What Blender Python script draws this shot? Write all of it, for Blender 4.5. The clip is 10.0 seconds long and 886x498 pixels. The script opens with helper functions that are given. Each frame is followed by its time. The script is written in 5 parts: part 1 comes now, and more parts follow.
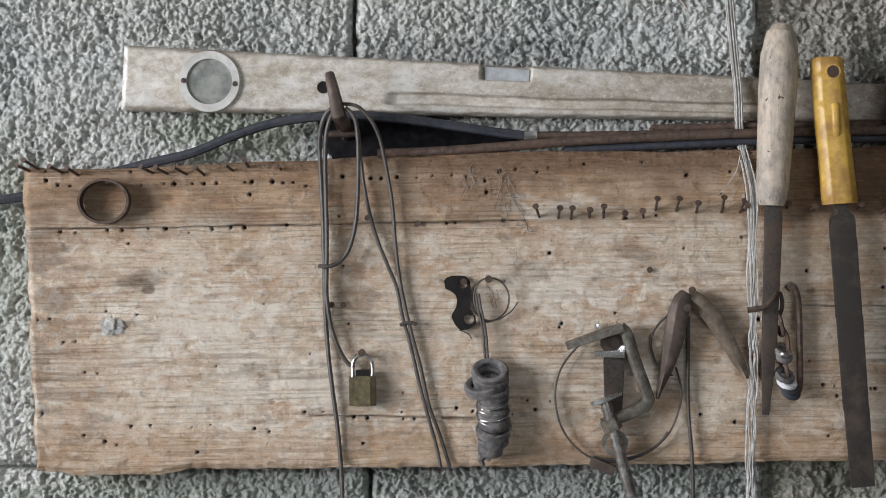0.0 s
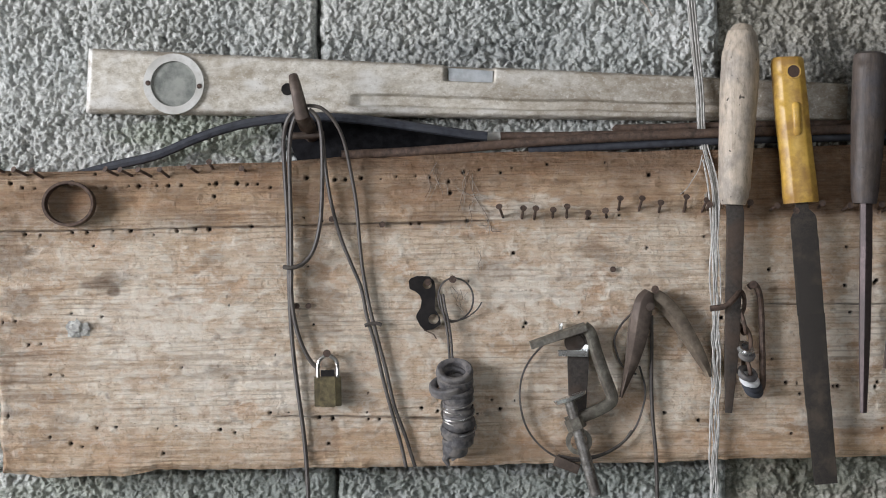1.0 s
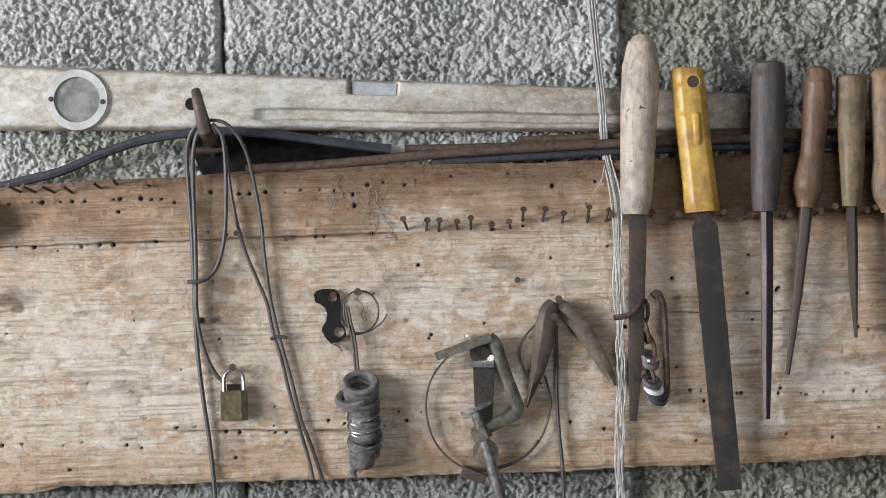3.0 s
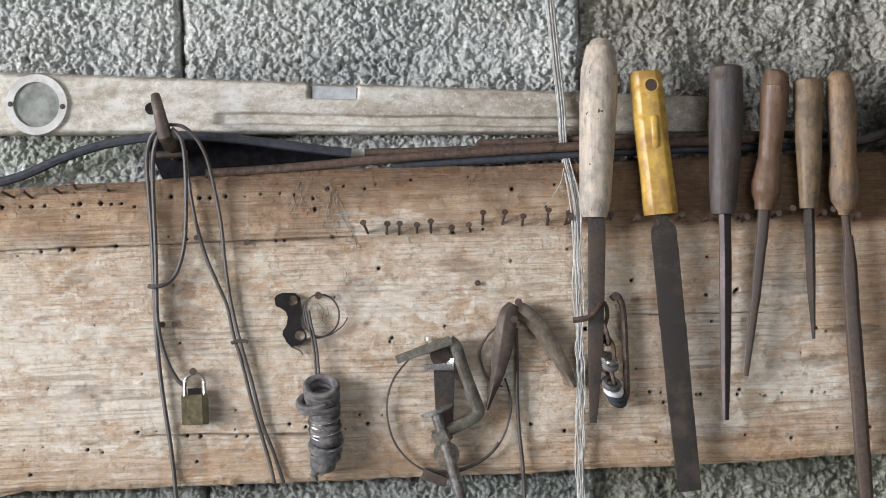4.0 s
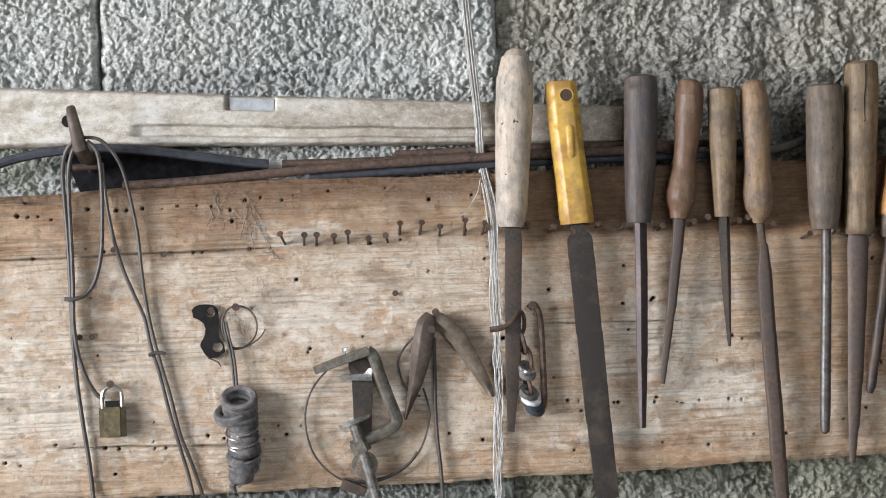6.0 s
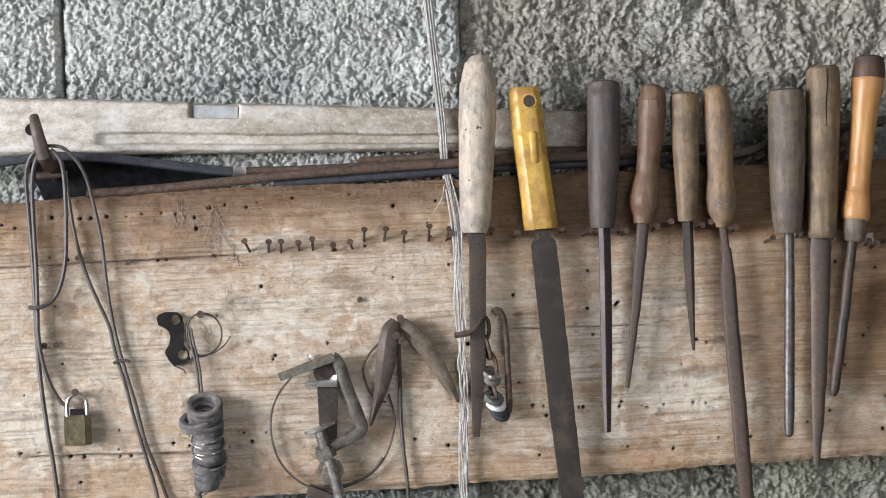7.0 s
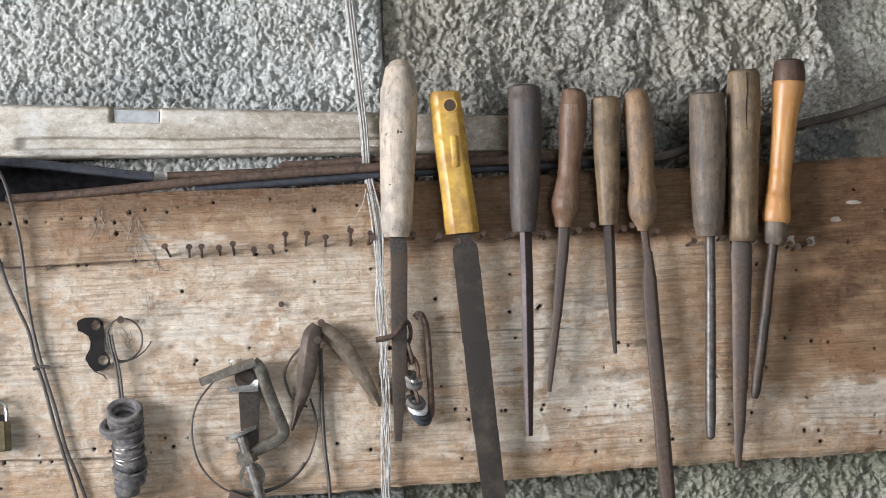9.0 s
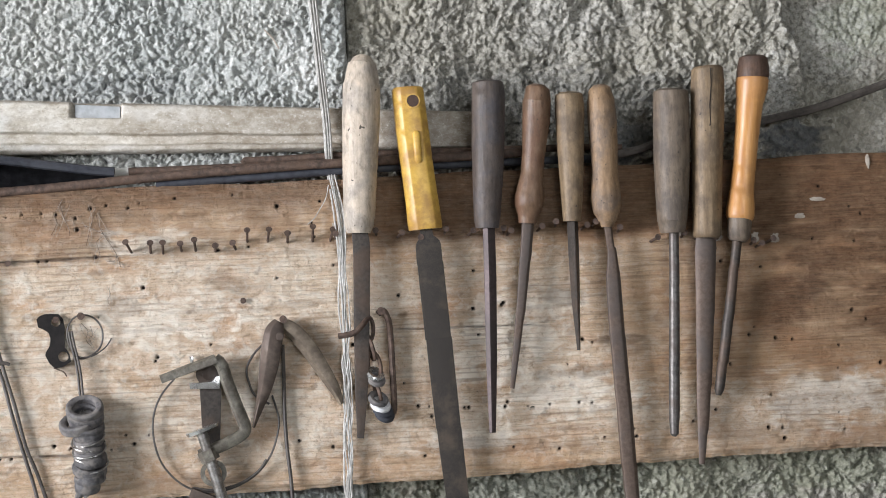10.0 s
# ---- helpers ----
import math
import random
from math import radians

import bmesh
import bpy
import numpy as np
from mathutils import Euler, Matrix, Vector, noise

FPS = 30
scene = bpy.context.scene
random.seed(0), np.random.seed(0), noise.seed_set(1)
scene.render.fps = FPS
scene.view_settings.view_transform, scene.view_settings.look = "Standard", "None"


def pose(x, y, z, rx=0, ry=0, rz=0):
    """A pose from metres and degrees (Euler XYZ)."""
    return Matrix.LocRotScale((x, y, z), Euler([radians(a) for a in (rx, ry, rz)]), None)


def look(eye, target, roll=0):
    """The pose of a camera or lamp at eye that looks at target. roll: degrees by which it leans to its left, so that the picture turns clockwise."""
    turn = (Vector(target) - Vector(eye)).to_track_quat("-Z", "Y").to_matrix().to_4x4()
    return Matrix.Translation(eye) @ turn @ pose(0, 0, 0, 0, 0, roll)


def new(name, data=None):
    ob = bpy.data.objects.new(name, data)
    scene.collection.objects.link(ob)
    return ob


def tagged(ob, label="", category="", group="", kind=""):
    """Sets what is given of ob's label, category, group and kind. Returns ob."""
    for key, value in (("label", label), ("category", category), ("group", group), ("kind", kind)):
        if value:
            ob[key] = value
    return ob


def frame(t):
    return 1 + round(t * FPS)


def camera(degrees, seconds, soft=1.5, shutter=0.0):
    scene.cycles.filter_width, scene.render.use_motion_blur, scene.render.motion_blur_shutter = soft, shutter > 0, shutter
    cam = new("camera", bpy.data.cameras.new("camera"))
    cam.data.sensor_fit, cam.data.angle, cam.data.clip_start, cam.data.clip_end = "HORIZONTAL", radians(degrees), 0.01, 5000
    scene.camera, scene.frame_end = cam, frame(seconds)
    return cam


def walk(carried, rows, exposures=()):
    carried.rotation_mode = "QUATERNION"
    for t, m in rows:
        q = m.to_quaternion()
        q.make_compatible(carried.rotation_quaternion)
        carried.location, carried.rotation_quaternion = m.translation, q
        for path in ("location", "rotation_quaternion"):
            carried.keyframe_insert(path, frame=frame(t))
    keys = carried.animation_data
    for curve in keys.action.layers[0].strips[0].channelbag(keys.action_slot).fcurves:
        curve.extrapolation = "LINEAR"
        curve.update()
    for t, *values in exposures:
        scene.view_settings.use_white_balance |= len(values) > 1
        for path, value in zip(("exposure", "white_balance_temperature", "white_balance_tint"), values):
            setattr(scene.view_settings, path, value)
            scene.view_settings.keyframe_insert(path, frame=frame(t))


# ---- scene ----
cam = camera(28.9, 10.0, soft=1.0)
METRES, EYE, TILT, LEAN, TURN = 0.33, 1.5, 0.0, 0.0, 0.0
PATH = [
    (0, (0.005, -1.506, 1.456), (0.019, 0.494, 1.466), -0.6),
    (0.5, (0.016, -1.511, 1.451), (0.034, 0.489, 1.469), -0.7),
    (1, (0.022, -1.513, 1.453), (0.055, 0.487, 1.467), -0.9),
    (1.5, (0.034, -1.516, 1.453), (0.077, 0.484, 1.469), -1.1),
    (2, (0.046, -1.516, 1.454), (0.106, 0.483, 1.469), -1.3),
    (2.5, (0.056, -1.515, 1.455), (0.127, 0.483, 1.473), -1.4),
    (3, (0.065, -1.52, 1.452), (0.152, 0.478, 1.479), -1.6),
    (4.5, (0.084, -1.53, 1.455), (0.213, 0.465, 1.483), -2.0),
    (5, (0.097, -1.536, 1.457), (0.233, 0.46, 1.486), -2.2),
    (5.5, (0.11, -1.534, 1.458), (0.256, 0.46, 1.486), -2.2),
    (7, (0.133, -1.539, 1.459), (0.314, 0.452, 1.493), -2.6),
    (7.5, (0.145, -1.543, 1.459), (0.333, 0.448, 1.494), -2.7),
    (8, (0.152, -1.543, 1.455), (0.351, 0.447, 1.495), -2.7),
    (8.5, (0.167, -1.544, 1.457), (0.37, 0.445, 1.495), -2.8),
    (9, (0.176, -1.544, 1.461), (0.392, 0.444, 1.493), -2.8),
    (9.5, (0.188, -1.541, 1.453), (0.41, 0.446, 1.49), -2.8),
    (10, (0.191, -1.539, 1.453), (0.431, 0.446, 1.489), -2.8),
]
walk(cam, [(t, look(eye, target, roll)) for t, eye, target, roll in PATH], [(0, 0.0), (2.5, 0.2), (5, 0.48), (7.5, 0.58), (10, 0.65)])

# ---- world and light ----
world = bpy.data.worlds.new("sky")
scene.world = world
world.use_nodes = True
wn = world.node_tree
sky = wn.nodes.new("ShaderNodeTexSky")
sky.sky_type, sky.sun_disc = "NISHITA", False
sky.sun_elevation, sky.sun_rotation = radians(40), radians(200)
wn.nodes["Background"].inputs["Strength"].default_value = 0.12
wn.links.new(sky.outputs[0], wn.nodes["Background"].inputs["Color"])


def area_lamp(name, at, target, sx, sy, watts, color):
    d = bpy.data.lights.new(name, "AREA")
    d.shape, d.size, d.size_y, d.energy, d.color = "RECTANGLE", sx, sy, watts, color
    ob = new(name, d)
    ob.matrix_world = look(at, target)
    return ob


# daylight from the left through an unseen doorway, and an added front fill lamp
area_lamp("doorway_daylight", (-3.15, -1.92, 1.80), (0.2, -0.2, 1.40), 1.5, 1.5, 160, (0.97, 0.985, 1.06))
area_lamp("window_daylight", (0.9, -3.42, 2.1), (0.3, 0, 1.40), 1.3, 0.85, 15, (0.95, 0.98, 1.06))


WALL = 0.044      # mean depth of the block wall's face; the board's face is y = 0


# ---- materials ----
def nodes_of(m):
    m.use_nodes = True
    t = m.node_tree
    return t, t.nodes["Principled BSDF"]


def tex_noise(t, vec, scale, detail=6.0, rough=0.6, dist=0.0):
    n = t.nodes.new("ShaderNodeTexNoise")
    n.inputs["Scale"].default_value, n.inputs["Detail"].default_value = scale, detail
    n.inputs["Roughness"].default_value, n.inputs["Distortion"].default_value = rough, dist
    t.links.new(vec, n.inputs["Vector"])
    return n.outputs["Fac"]


def ramp(t, fac, stops):
    r = t.nodes.new("ShaderNodeValToRGB")
    e = r.color_ramp.elements
    while len(e) < len(stops):
        e.new(0.5)
    for el, (p, c) in zip(e, stops):
        p = 0.5 + (p - 0.5) * 0.62
        el.position, el.color = p, (*c, 1)
    t.links.new(fac, r.inputs["Fac"])
    return r.outputs["Color"]


def mix(t, fac, a, b, mode="MIX"):
    n = t.nodes.new("ShaderNodeMix")
    n.data_type, n.blend_type = "RGBA", mode
    for sock, v in ((n.inputs[0], fac), (n.inputs[6], a), (n.inputs[7], b)):
        if isinstance(v, (int, float)):
            sock.default_value = v
        elif isinstance(v, tuple):
            sock.default_value = (*v, 1)
        else:
            t.links.new(v, sock)
    return n.outputs[2]


def maths(t, op, a, b=0.0):
    n = t.nodes.new("ShaderNodeMath")
    n.operation = op
    for sock, v in ((n.inputs[0], a), (n.inputs[1], b)):
        if isinstance(v, (int, float)):
            sock.default_value = v
        else:
            t.links.new(v, sock)
    return n.outputs[0]


def coords(t, scale=(1, 1, 1)):
    c = t.nodes.new("ShaderNodeTexCoord")
    m = t.nodes.new("ShaderNodeMapping")
    m.inputs["Scale"].default_value = scale
    t.links.new(c.outputs["Object"], m.inputs["Vector"])
    return m.outputs["Vector"]


def bump(t, p, height, strength, distance):
    b = t.nodes.new("ShaderNodeBump")
    b.inputs["Strength"].default_value, b.inputs["Distance"].default_value = strength, distance
    t.links.new(height, b.inputs["Height"])
    t.links.new(b.outputs["Normal"], p.inputs["Normal"])


def surface(name, stops, scale, stretch=(1, 1, 1), rough=0.7, metal=0.0, dirt=None, dirt_scale=25.0,
            dirt_amount=0.6, bumps=0.3, bump_dist=0.001, rough_var=0.15, spec=0.5):
    """A worn surface: fine grain through a ramp, with larger patches of dirt or wear over it."""
    m = bpy.data.materials.new(name)
    t, p = nodes_of(m)
    v = coords(t, stretch)
    fine = tex_noise(t, v, scale, 8, 0.65)
    col = ramp(t, fine, stops)
    big = tex_noise(t, coords(t), dirt_scale, 5, 0.6)
    if dirt:
        mask = ramp(t, big, [(0.42, (0, 0, 0)), (0.66, (dirt_amount,) * 3)])
        col = mix(t, mask, col, dirt)
    t.links.new(col, p.inputs["Base Color"])
    p.inputs["Metallic"].default_value = metal
    p.inputs["Specular IOR Level"].default_value = spec
    r = maths(t, "ADD", maths(t, "MULTIPLY", maths(t, "SUBTRACT", big, 0.5), 2 * rough_var), rough)
    t.links.new(r, p.inputs["Roughness"])
    bump(t, p, fine, bumps, bump_dist)
    return m


def concrete(name, light, mid, dark, tint, tint_amount, worn=False):
    """Cement with grit and stones; where worn, the wear attribute holds lime, moss and dark patches."""
    m = bpy.data.materials.new(name)
    t, p = nodes_of(m)
    v = coords(t)
    grit = tex_noise(t, v, 420, 4, 0.7)
    stones = tex_noise(t, v, 240, 5, 0.7)
    big = tex_noise(t, v, 9, 5, 0.6)
    cell = t.nodes.new("ShaderNodeTexVoronoi")
    cell.inputs["Scale"].default_value = 260
    t.links.new(v, cell.inputs["Vector"])
    sand = t.nodes.new("ShaderNodeSeparateColor")
    t.links.new(cell.outputs["Color"], sand.inputs["Color"])
    col = ramp(t, stones, [(0.25, dark), (0.5, mid), (0.78, light)])
    col = mix(t, 0.5, col, ramp(t, grit, [(0.2, (0.16, 0.16, 0.16)), (0.8, (0.86, 0.86, 0.84))]), "OVERLAY")
    col = mix(t, ramp(t, big, [(0.42, (0, 0, 0)), (0.66, (tint_amount,) * 3)]), col, tint)
    # sand and gravel: single pale or dark grains in the cement
    col = mix(t, ramp(t, sand.outputs[0], [(1.0, (0, 0, 0)), (1.28, (0.5,) * 3)]), col, tuple(min(0.9, 1.3 * c + 0.06) for c in light))
    col = mix(t, ramp(t, sand.outputs[1], [(-0.25, (0.6,) * 3), (-0.02, (0, 0, 0))]), col, tuple(0.7 * c for c in dark))
    if worn:
        a = t.nodes.new("ShaderNodeAttribute")
        a.attribute_name = "wear"
        sep = t.nodes.new("ShaderNodeSeparateColor")
        t.links.new(a.outputs["Color"], sep.inputs["Color"])
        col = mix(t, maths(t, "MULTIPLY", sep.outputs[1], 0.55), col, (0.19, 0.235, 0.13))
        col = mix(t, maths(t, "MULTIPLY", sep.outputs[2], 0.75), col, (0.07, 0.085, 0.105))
        lime = maths(t, "MULTIPLY", sep.outputs[0], ramp(t, stones, [(0.3, (0, 0, 0)), (0.6, (1, 1, 1))]))
        col = mix(t, lime, col, (0.74, 0.74, 0.71))
    t.links.new(col, p.inputs["Base Color"])
    p.inputs["Roughness"].default_value = 0.85
    p.inputs["Specular IOR Level"].default_value = 0.35
    bump(t, p, maths(t, "ADD", grit, maths(t, "MULTIPLY", stones, 1.5)), 0.9, 0.0016)
    return m


M_BLOCK = concrete("block_concrete", (0.66, 0.66, 0.62), (0.52, 0.525, 0.495), (0.37, 0.38, 0.36), (0.42, 0.45, 0.44), 0.5, True)
M_INFILL = concrete("rough_concrete", (0.50, 0.48, 0.425), (0.35, 0.335, 0.29), (0.205, 0.193, 0.168), (0.38, 0.355, 0.285), 0.6, True)
M_MORTAR = concrete("mortar", (0.42, 0.42, 0.39), (0.30, 0.31, 0.28), (0.16, 0.17, 0.16), (0.2, 0.21, 0.18), 0.6)
M_PLASTER = concrete("plaster", (0.6, 0.59, 0.55), (0.5, 0.49, 0.46), (0.4, 0.39, 0.37), (0.42, 0.4, 0.36), 0.5)
# dark plaster for the unseen shell, so that it bounces little light
M_DARK_SHELL = concrete("dark_shell_plaster", (0.26, 0.25, 0.23), (0.20, 0.19, 0.175), (0.13, 0.125, 0.115), (0.15, 0.14, 0.12), 0.5)


def plank_material():
    """Weathered spruce: grain along x; the wear attribute holds bleached lime crust, grime with painted shade, and
    blackened holes.
    """
    m = bpy.data.materials.new("weathered_spruce")
    t, p = nodes_of(m)
    grain = tex_noise(t, coords(t, (2.2, 20, 120)), 4.0, 6, 0.6, 0.3)
    fibre = tex_noise(t, coords(t, (14, 60, 300)), 3.0, 6, 0.65)
    patch = tex_noise(t, coords(t, (7.5, 10, 13)), 2.0, 8, 0.66)
    crust = tex_noise(t, coords(t, (34, 34, 60)), 2.2, 8, 0.72)
    fleck = tex_noise(t, coords(t, (90, 60, 170)), 2.2, 5, 0.7)
    lines = tex_noise(t, coords(t, (5, 20, 230)), 3.0, 5, 0.62, 0.35)
    flake = tex_noise(t, coords(t, (170, 120, 210)), 1.6, 6, 0.72, 0.8)
    splash = tex_noise(t, coords(t, (0.75, 1, 1)), 105, 7, 0.70, 0.4)
    rings = t.nodes.new("ShaderNodeTexWave")
    rings.wave_type, rings.bands_direction, rings.wave_profile = "BANDS", "Z", "SIN"
    for k, v in (("Scale", 56.0), ("Distortion", 22.0), ("Detail", 4.0), ("Detail Scale", 0.6), ("Detail Roughness", 0.6)):
        rings.inputs[k].default_value = v
    t.links.new(coords(t, (0.07, 1, 1)), rings.inputs["Vector"])
    ring = rings.outputs["Fac"]
    a = t.nodes.new("ShaderNodeAttribute")
    a.attribute_name = "wear"
    sep = t.nodes.new("ShaderNodeSeparateColor")
    t.links.new(a.outputs["Color"], sep.inputs["Color"])
    pale, grime_shade, knot = sep.outputs[0], sep.outputs[1], sep.outputs[2]
    # bare wood: grain, warm and dark patches
    col = ramp(t, grain, [(0.12, (0.25, 0.138, 0.070)), (0.30, (0.45, 0.275, 0.15)), (0.55, (0.56, 0.365, 0.21)), (0.85, (0.66, 0.465, 0.295))])
    col = mix(t, ramp(t, lines, [(0.18, (0.8,) * 3), (0.36, (0, 0, 0))]), col, (0.22, 0.125, 0.068))
    warm = tex_noise(t, coords(t, (7, 10, 18)), 2.0, 6, 0.7)
    col = mix(t, ramp(t, warm, [(0.42, (0, 0, 0)), (0.70, (0.72,) * 3)]), col, (0.52, 0.265, 0.125))
    blotch = tex_noise(t, coords(t, (12, 16, 34)), 2.0, 7, 0.72)
    col = mix(t, ramp(t, blotch, [(0.10, (0.8,) * 3), (0.42, (0, 0, 0))]), col, (0.25, 0.15, 0.09))
    # bleached fibres and lime crust, flaked off in small pieces
    bleached = ramp(t, fibre, [(0.12, (0.46, 0.355, 0.25)), (0.34, (0.76, 0.635, 0.49)), (0.85, (0.88, 0.775, 0.64))])
    bleached = mix(t, ramp(t, flake, [(0.24, (0.75,) * 3), (0.42, (0, 0, 0))]), bleached, (0.40, 0.30, 0.215))
    bleached = mix(t, ramp(t, flake, [(0.60, (0, 0, 0)), (0.80, (0.85,) * 3)]), bleached, (0.86, 0.80, 0.69))
    pm = maths(t, "MULTIPLY", ramp(t, patch, [(0.28, (0.0,) * 3), (0.66, (1, 1, 1))]), pale)
    pm = maths(t, "MULTIPLY", pm, ramp(t, crust, [(0.26, (0.30,) * 3), (0.42, (1, 1, 1))]))
    col = mix(t, maths(t, "ADD", maths(t, "MULTIPLY", pm, 0.70), maths(t, "MULTIPLY", pale, 0.26)), col, bleached)
    limed = maths(t, "MULTIPLY", ramp(t, splash, [(0.48, (0, 0, 0)), (0.66, (0.62,) * 3)]), pale)
    col = mix(t, limed, col, (0.85, 0.79, 0.69))
    extra = maths(t, "MULTIPLY", maths(t, "MAXIMUM", maths(t, "SUBTRACT", pale, 0.92), 0.0), 3.2)
    col = mix(t, maths(t, "MULTIPLY", extra, ramp(t, splash, [(0.28, (0.1,) * 3), (0.58, (1, 1, 1))])), col, (0.90, 0.81, 0.69))
    bare = ramp(t, splash, [(0.20, (0.6,) * 3), (0.37, (0, 0, 0))])
    col = mix(t, bare, col, (0.33, 0.225, 0.145))
    # weathered growth rings: soft early wood worn back and dirty
    zone = ramp(t, tex_noise(t, coords(t, (8, 5, 14)), 1.6, 6, 0.7), [(0.36, (0.0,) * 3), (0.68, (1, 1, 1))])
    valley = maths(t, "MULTIPLY", ramp(t, ring, [(-0.2, (0.5,) * 3), (0.35, (0, 0, 0))]), zone)
    col = mix(t, valley, col, (0.27, 0.175, 0.11))
    col = mix(t, ramp(t, fleck, [(0.14, (0.8,) * 3), (0.27, (0, 0, 0))]), col, (0.17, 0.11, 0.07))
    gm = maths(t, "MULTIPLY", grime_shade, ramp(t, fleck, [(0.25, (1, 1, 1)), (0.9, (0.85,) * 3)]))
    gm = maths(t, "MULTIPLY", gm, ramp(t, crust, [(0.25, (1, 1, 1)), (0.75, (0.78,) * 3)]))
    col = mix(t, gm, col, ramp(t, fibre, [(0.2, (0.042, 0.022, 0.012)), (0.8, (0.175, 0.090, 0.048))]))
    # knots, and the shade inside holes and cracks painted near-black
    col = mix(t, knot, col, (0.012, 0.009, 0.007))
    t.links.new(col, p.inputs["Base Color"])
    p.inputs["Roughness"].default_value = 0.78
    p.inputs["Specular IOR Level"].default_value = 0.25
    h = maths(t, "ADD", maths(t, "ADD", lines, fleck), flake)
    h = maths(t, "ADD", h, maths(t, "MULTIPLY", crust, 1.2))
    h = maths(t, "ADD", h, maths(t, "MULTIPLY", splash, 1.6))
    h = maths(t, "ADD", h, maths(t, "MULTIPLY", maths(t, "MULTIPLY", ring, zone), 0.35))
    bump(t, p, h, 0.85, 0.0022)
    return m


M_PLANK = plank_material()
def level_material():
    m = bpy.data.materials.new("worn_painted_aluminium")
    t, p = nodes_of(m)
    fine = tex_noise(t, coords(t, (0.7, 1, 1)), 150, 8, 0.78)
    big = tex_noise(t, coords(t, (1, 1, 1.6)), 22, 6, 0.65)
    col = ramp(t, fine, [(0.28, (0.40, 0.355, 0.285)), (0.48, (0.57, 0.525, 0.445)), (0.70, (0.72, 0.685, 0.615))])
    col = mix(t, ramp(t, big, [(0.2, (0.7,) * 3), (0.5, (0, 0, 0))]), col, (0.40, 0.345, 0.265))
    a = t.nodes.new("ShaderNodeAttribute")
    a.attribute_name = "wear"
    sep = t.nodes.new("ShaderNodeSeparateColor")
    t.links.new(a.outputs["Color"], sep.inputs["Color"])
    col = mix(t, maths(t, "MULTIPLY", sep.outputs[0], 0.55), col, (0.74, 0.725, 0.69))
    speck = tex_noise(t, coords(t, (1, 1, 1.3)), 260, 6, 0.75)
    stain = tex_noise(t, coords(t, (0.6, 1, 1.2)), 62, 7, 0.7, 0.5)
    col = mix(t, ramp(t, stain, [(0.24, (0.75,) * 3), (0.46, (0, 0, 0))]), col, (0.33, 0.275, 0.20))
    col = mix(t, ramp(t, stain, [(0.56, (0, 0, 0)), (0.76, (0.55,) * 3)]), col, (0.78, 0.755, 0.70))
    col = mix(t, maths(t, "MULTIPLY", sep.outputs[1], ramp(t, fine, [(0.1, (1, 1, 1)), (0.8, (0.4,) * 3)])), col, (0.20, 0.155, 0.11))
    col = mix(t, ramp(t, speck, [(0.20, (0.7,) * 3), (0.34, (0, 0, 0))]), col, (0.20, 0.165, 0.12))
    col = mix(t, ramp(t, speck, [(0.62, (0, 0, 0)), (0.76, (0.7,) * 3)]), col, (0.80, 0.78, 0.73))
    t.links.new(col, p.inputs["Base Color"])
    p.inputs["Metallic"].default_value = 0.1
    p.inputs["Roughness"].default_value = 0.55
    bump(t, p, fine, 0.6, 0.0010)
    return m


M_LEVEL = level_material()
M_LEVEL_RING = surface("pale_plastic", [(0.3, (0.55, 0.54, 0.50)), (0.7, (0.74, 0.73, 0.70))], 120, rough=0.45, dirt=(0.35, 0.33, 0.28), dirt_scale=60)
M_VIAL = surface("clouded_vial", [(0.3, (0.17, 0.18, 0.165)), (0.7, (0.30, 0.31, 0.28))], 90, rough=0.32, dirt=(0.40, 0.40, 0.36), dirt_scale=70, dirt_amount=0.5, bumps=0.1)
M_NOTCH = surface("grey_clouded_vial", [(0.3, (0.33, 0.35, 0.36)), (0.7, (0.47, 0.49, 0.50))], 80, rough=0.35, dirt=(0.25, 0.25, 0.24), dirt_scale=60, dirt_amount=0.5, bumps=0.1)
M_RUST = surface("rusty_iron", [(0.3, (0.06, 0.042, 0.034)), (0.55, (0.125, 0.085, 0.066)), (0.75, (0.19, 0.13, 0.10))], 180, rough=0.72, metal=0.35,
                 dirt=(0.155, 0.10, 0.07), dirt_scale=50, dirt_amount=0.5, bumps=0.8, bump_dist=0.0010)
M_NAIL = surface("rusted_nail", [(0.3, (0.05, 0.033, 0.026)), (0.7, (0.135, 0.088, 0.066))], 300, rough=0.75, metal=0.2, bumps=0.3, bump_dist=0.0004)
M_FILE = surface("dark_file_steel", [(0.3, (0.048, 0.041, 0.036)), (0.7, (0.082, 0.070, 0.061))], 300, rough=0.55, metal=0.5,
                 dirt=(0.13, 0.085, 0.06), dirt_scale=30, dirt_amount=0.5, bumps=0.5, bump_dist=0.0004)
M_FILE_BROWN = surface("browned_file_steel", [(0.3, (0.098, 0.068, 0.052)), (0.7, (0.145, 0.104, 0.081))], 260, rough=0.6, metal=0.3,
                       dirt=(0.10, 0.085, 0.078), dirt_scale=24, dirt_amount=0.7, bumps=0.4, bump_dist=0.0004)
M_FILE_PURPLE = surface("purple_brown_steel", [(0.3, (0.060, 0.043, 0.043)), (0.7, (0.095, 0.069, 0.067))], 260, rough=0.5, metal=0.4,
                        dirt=(0.07, 0.058, 0.055), dirt_scale=30, dirt_amount=0.6, bumps=0.3, bump_dist=0.0004)


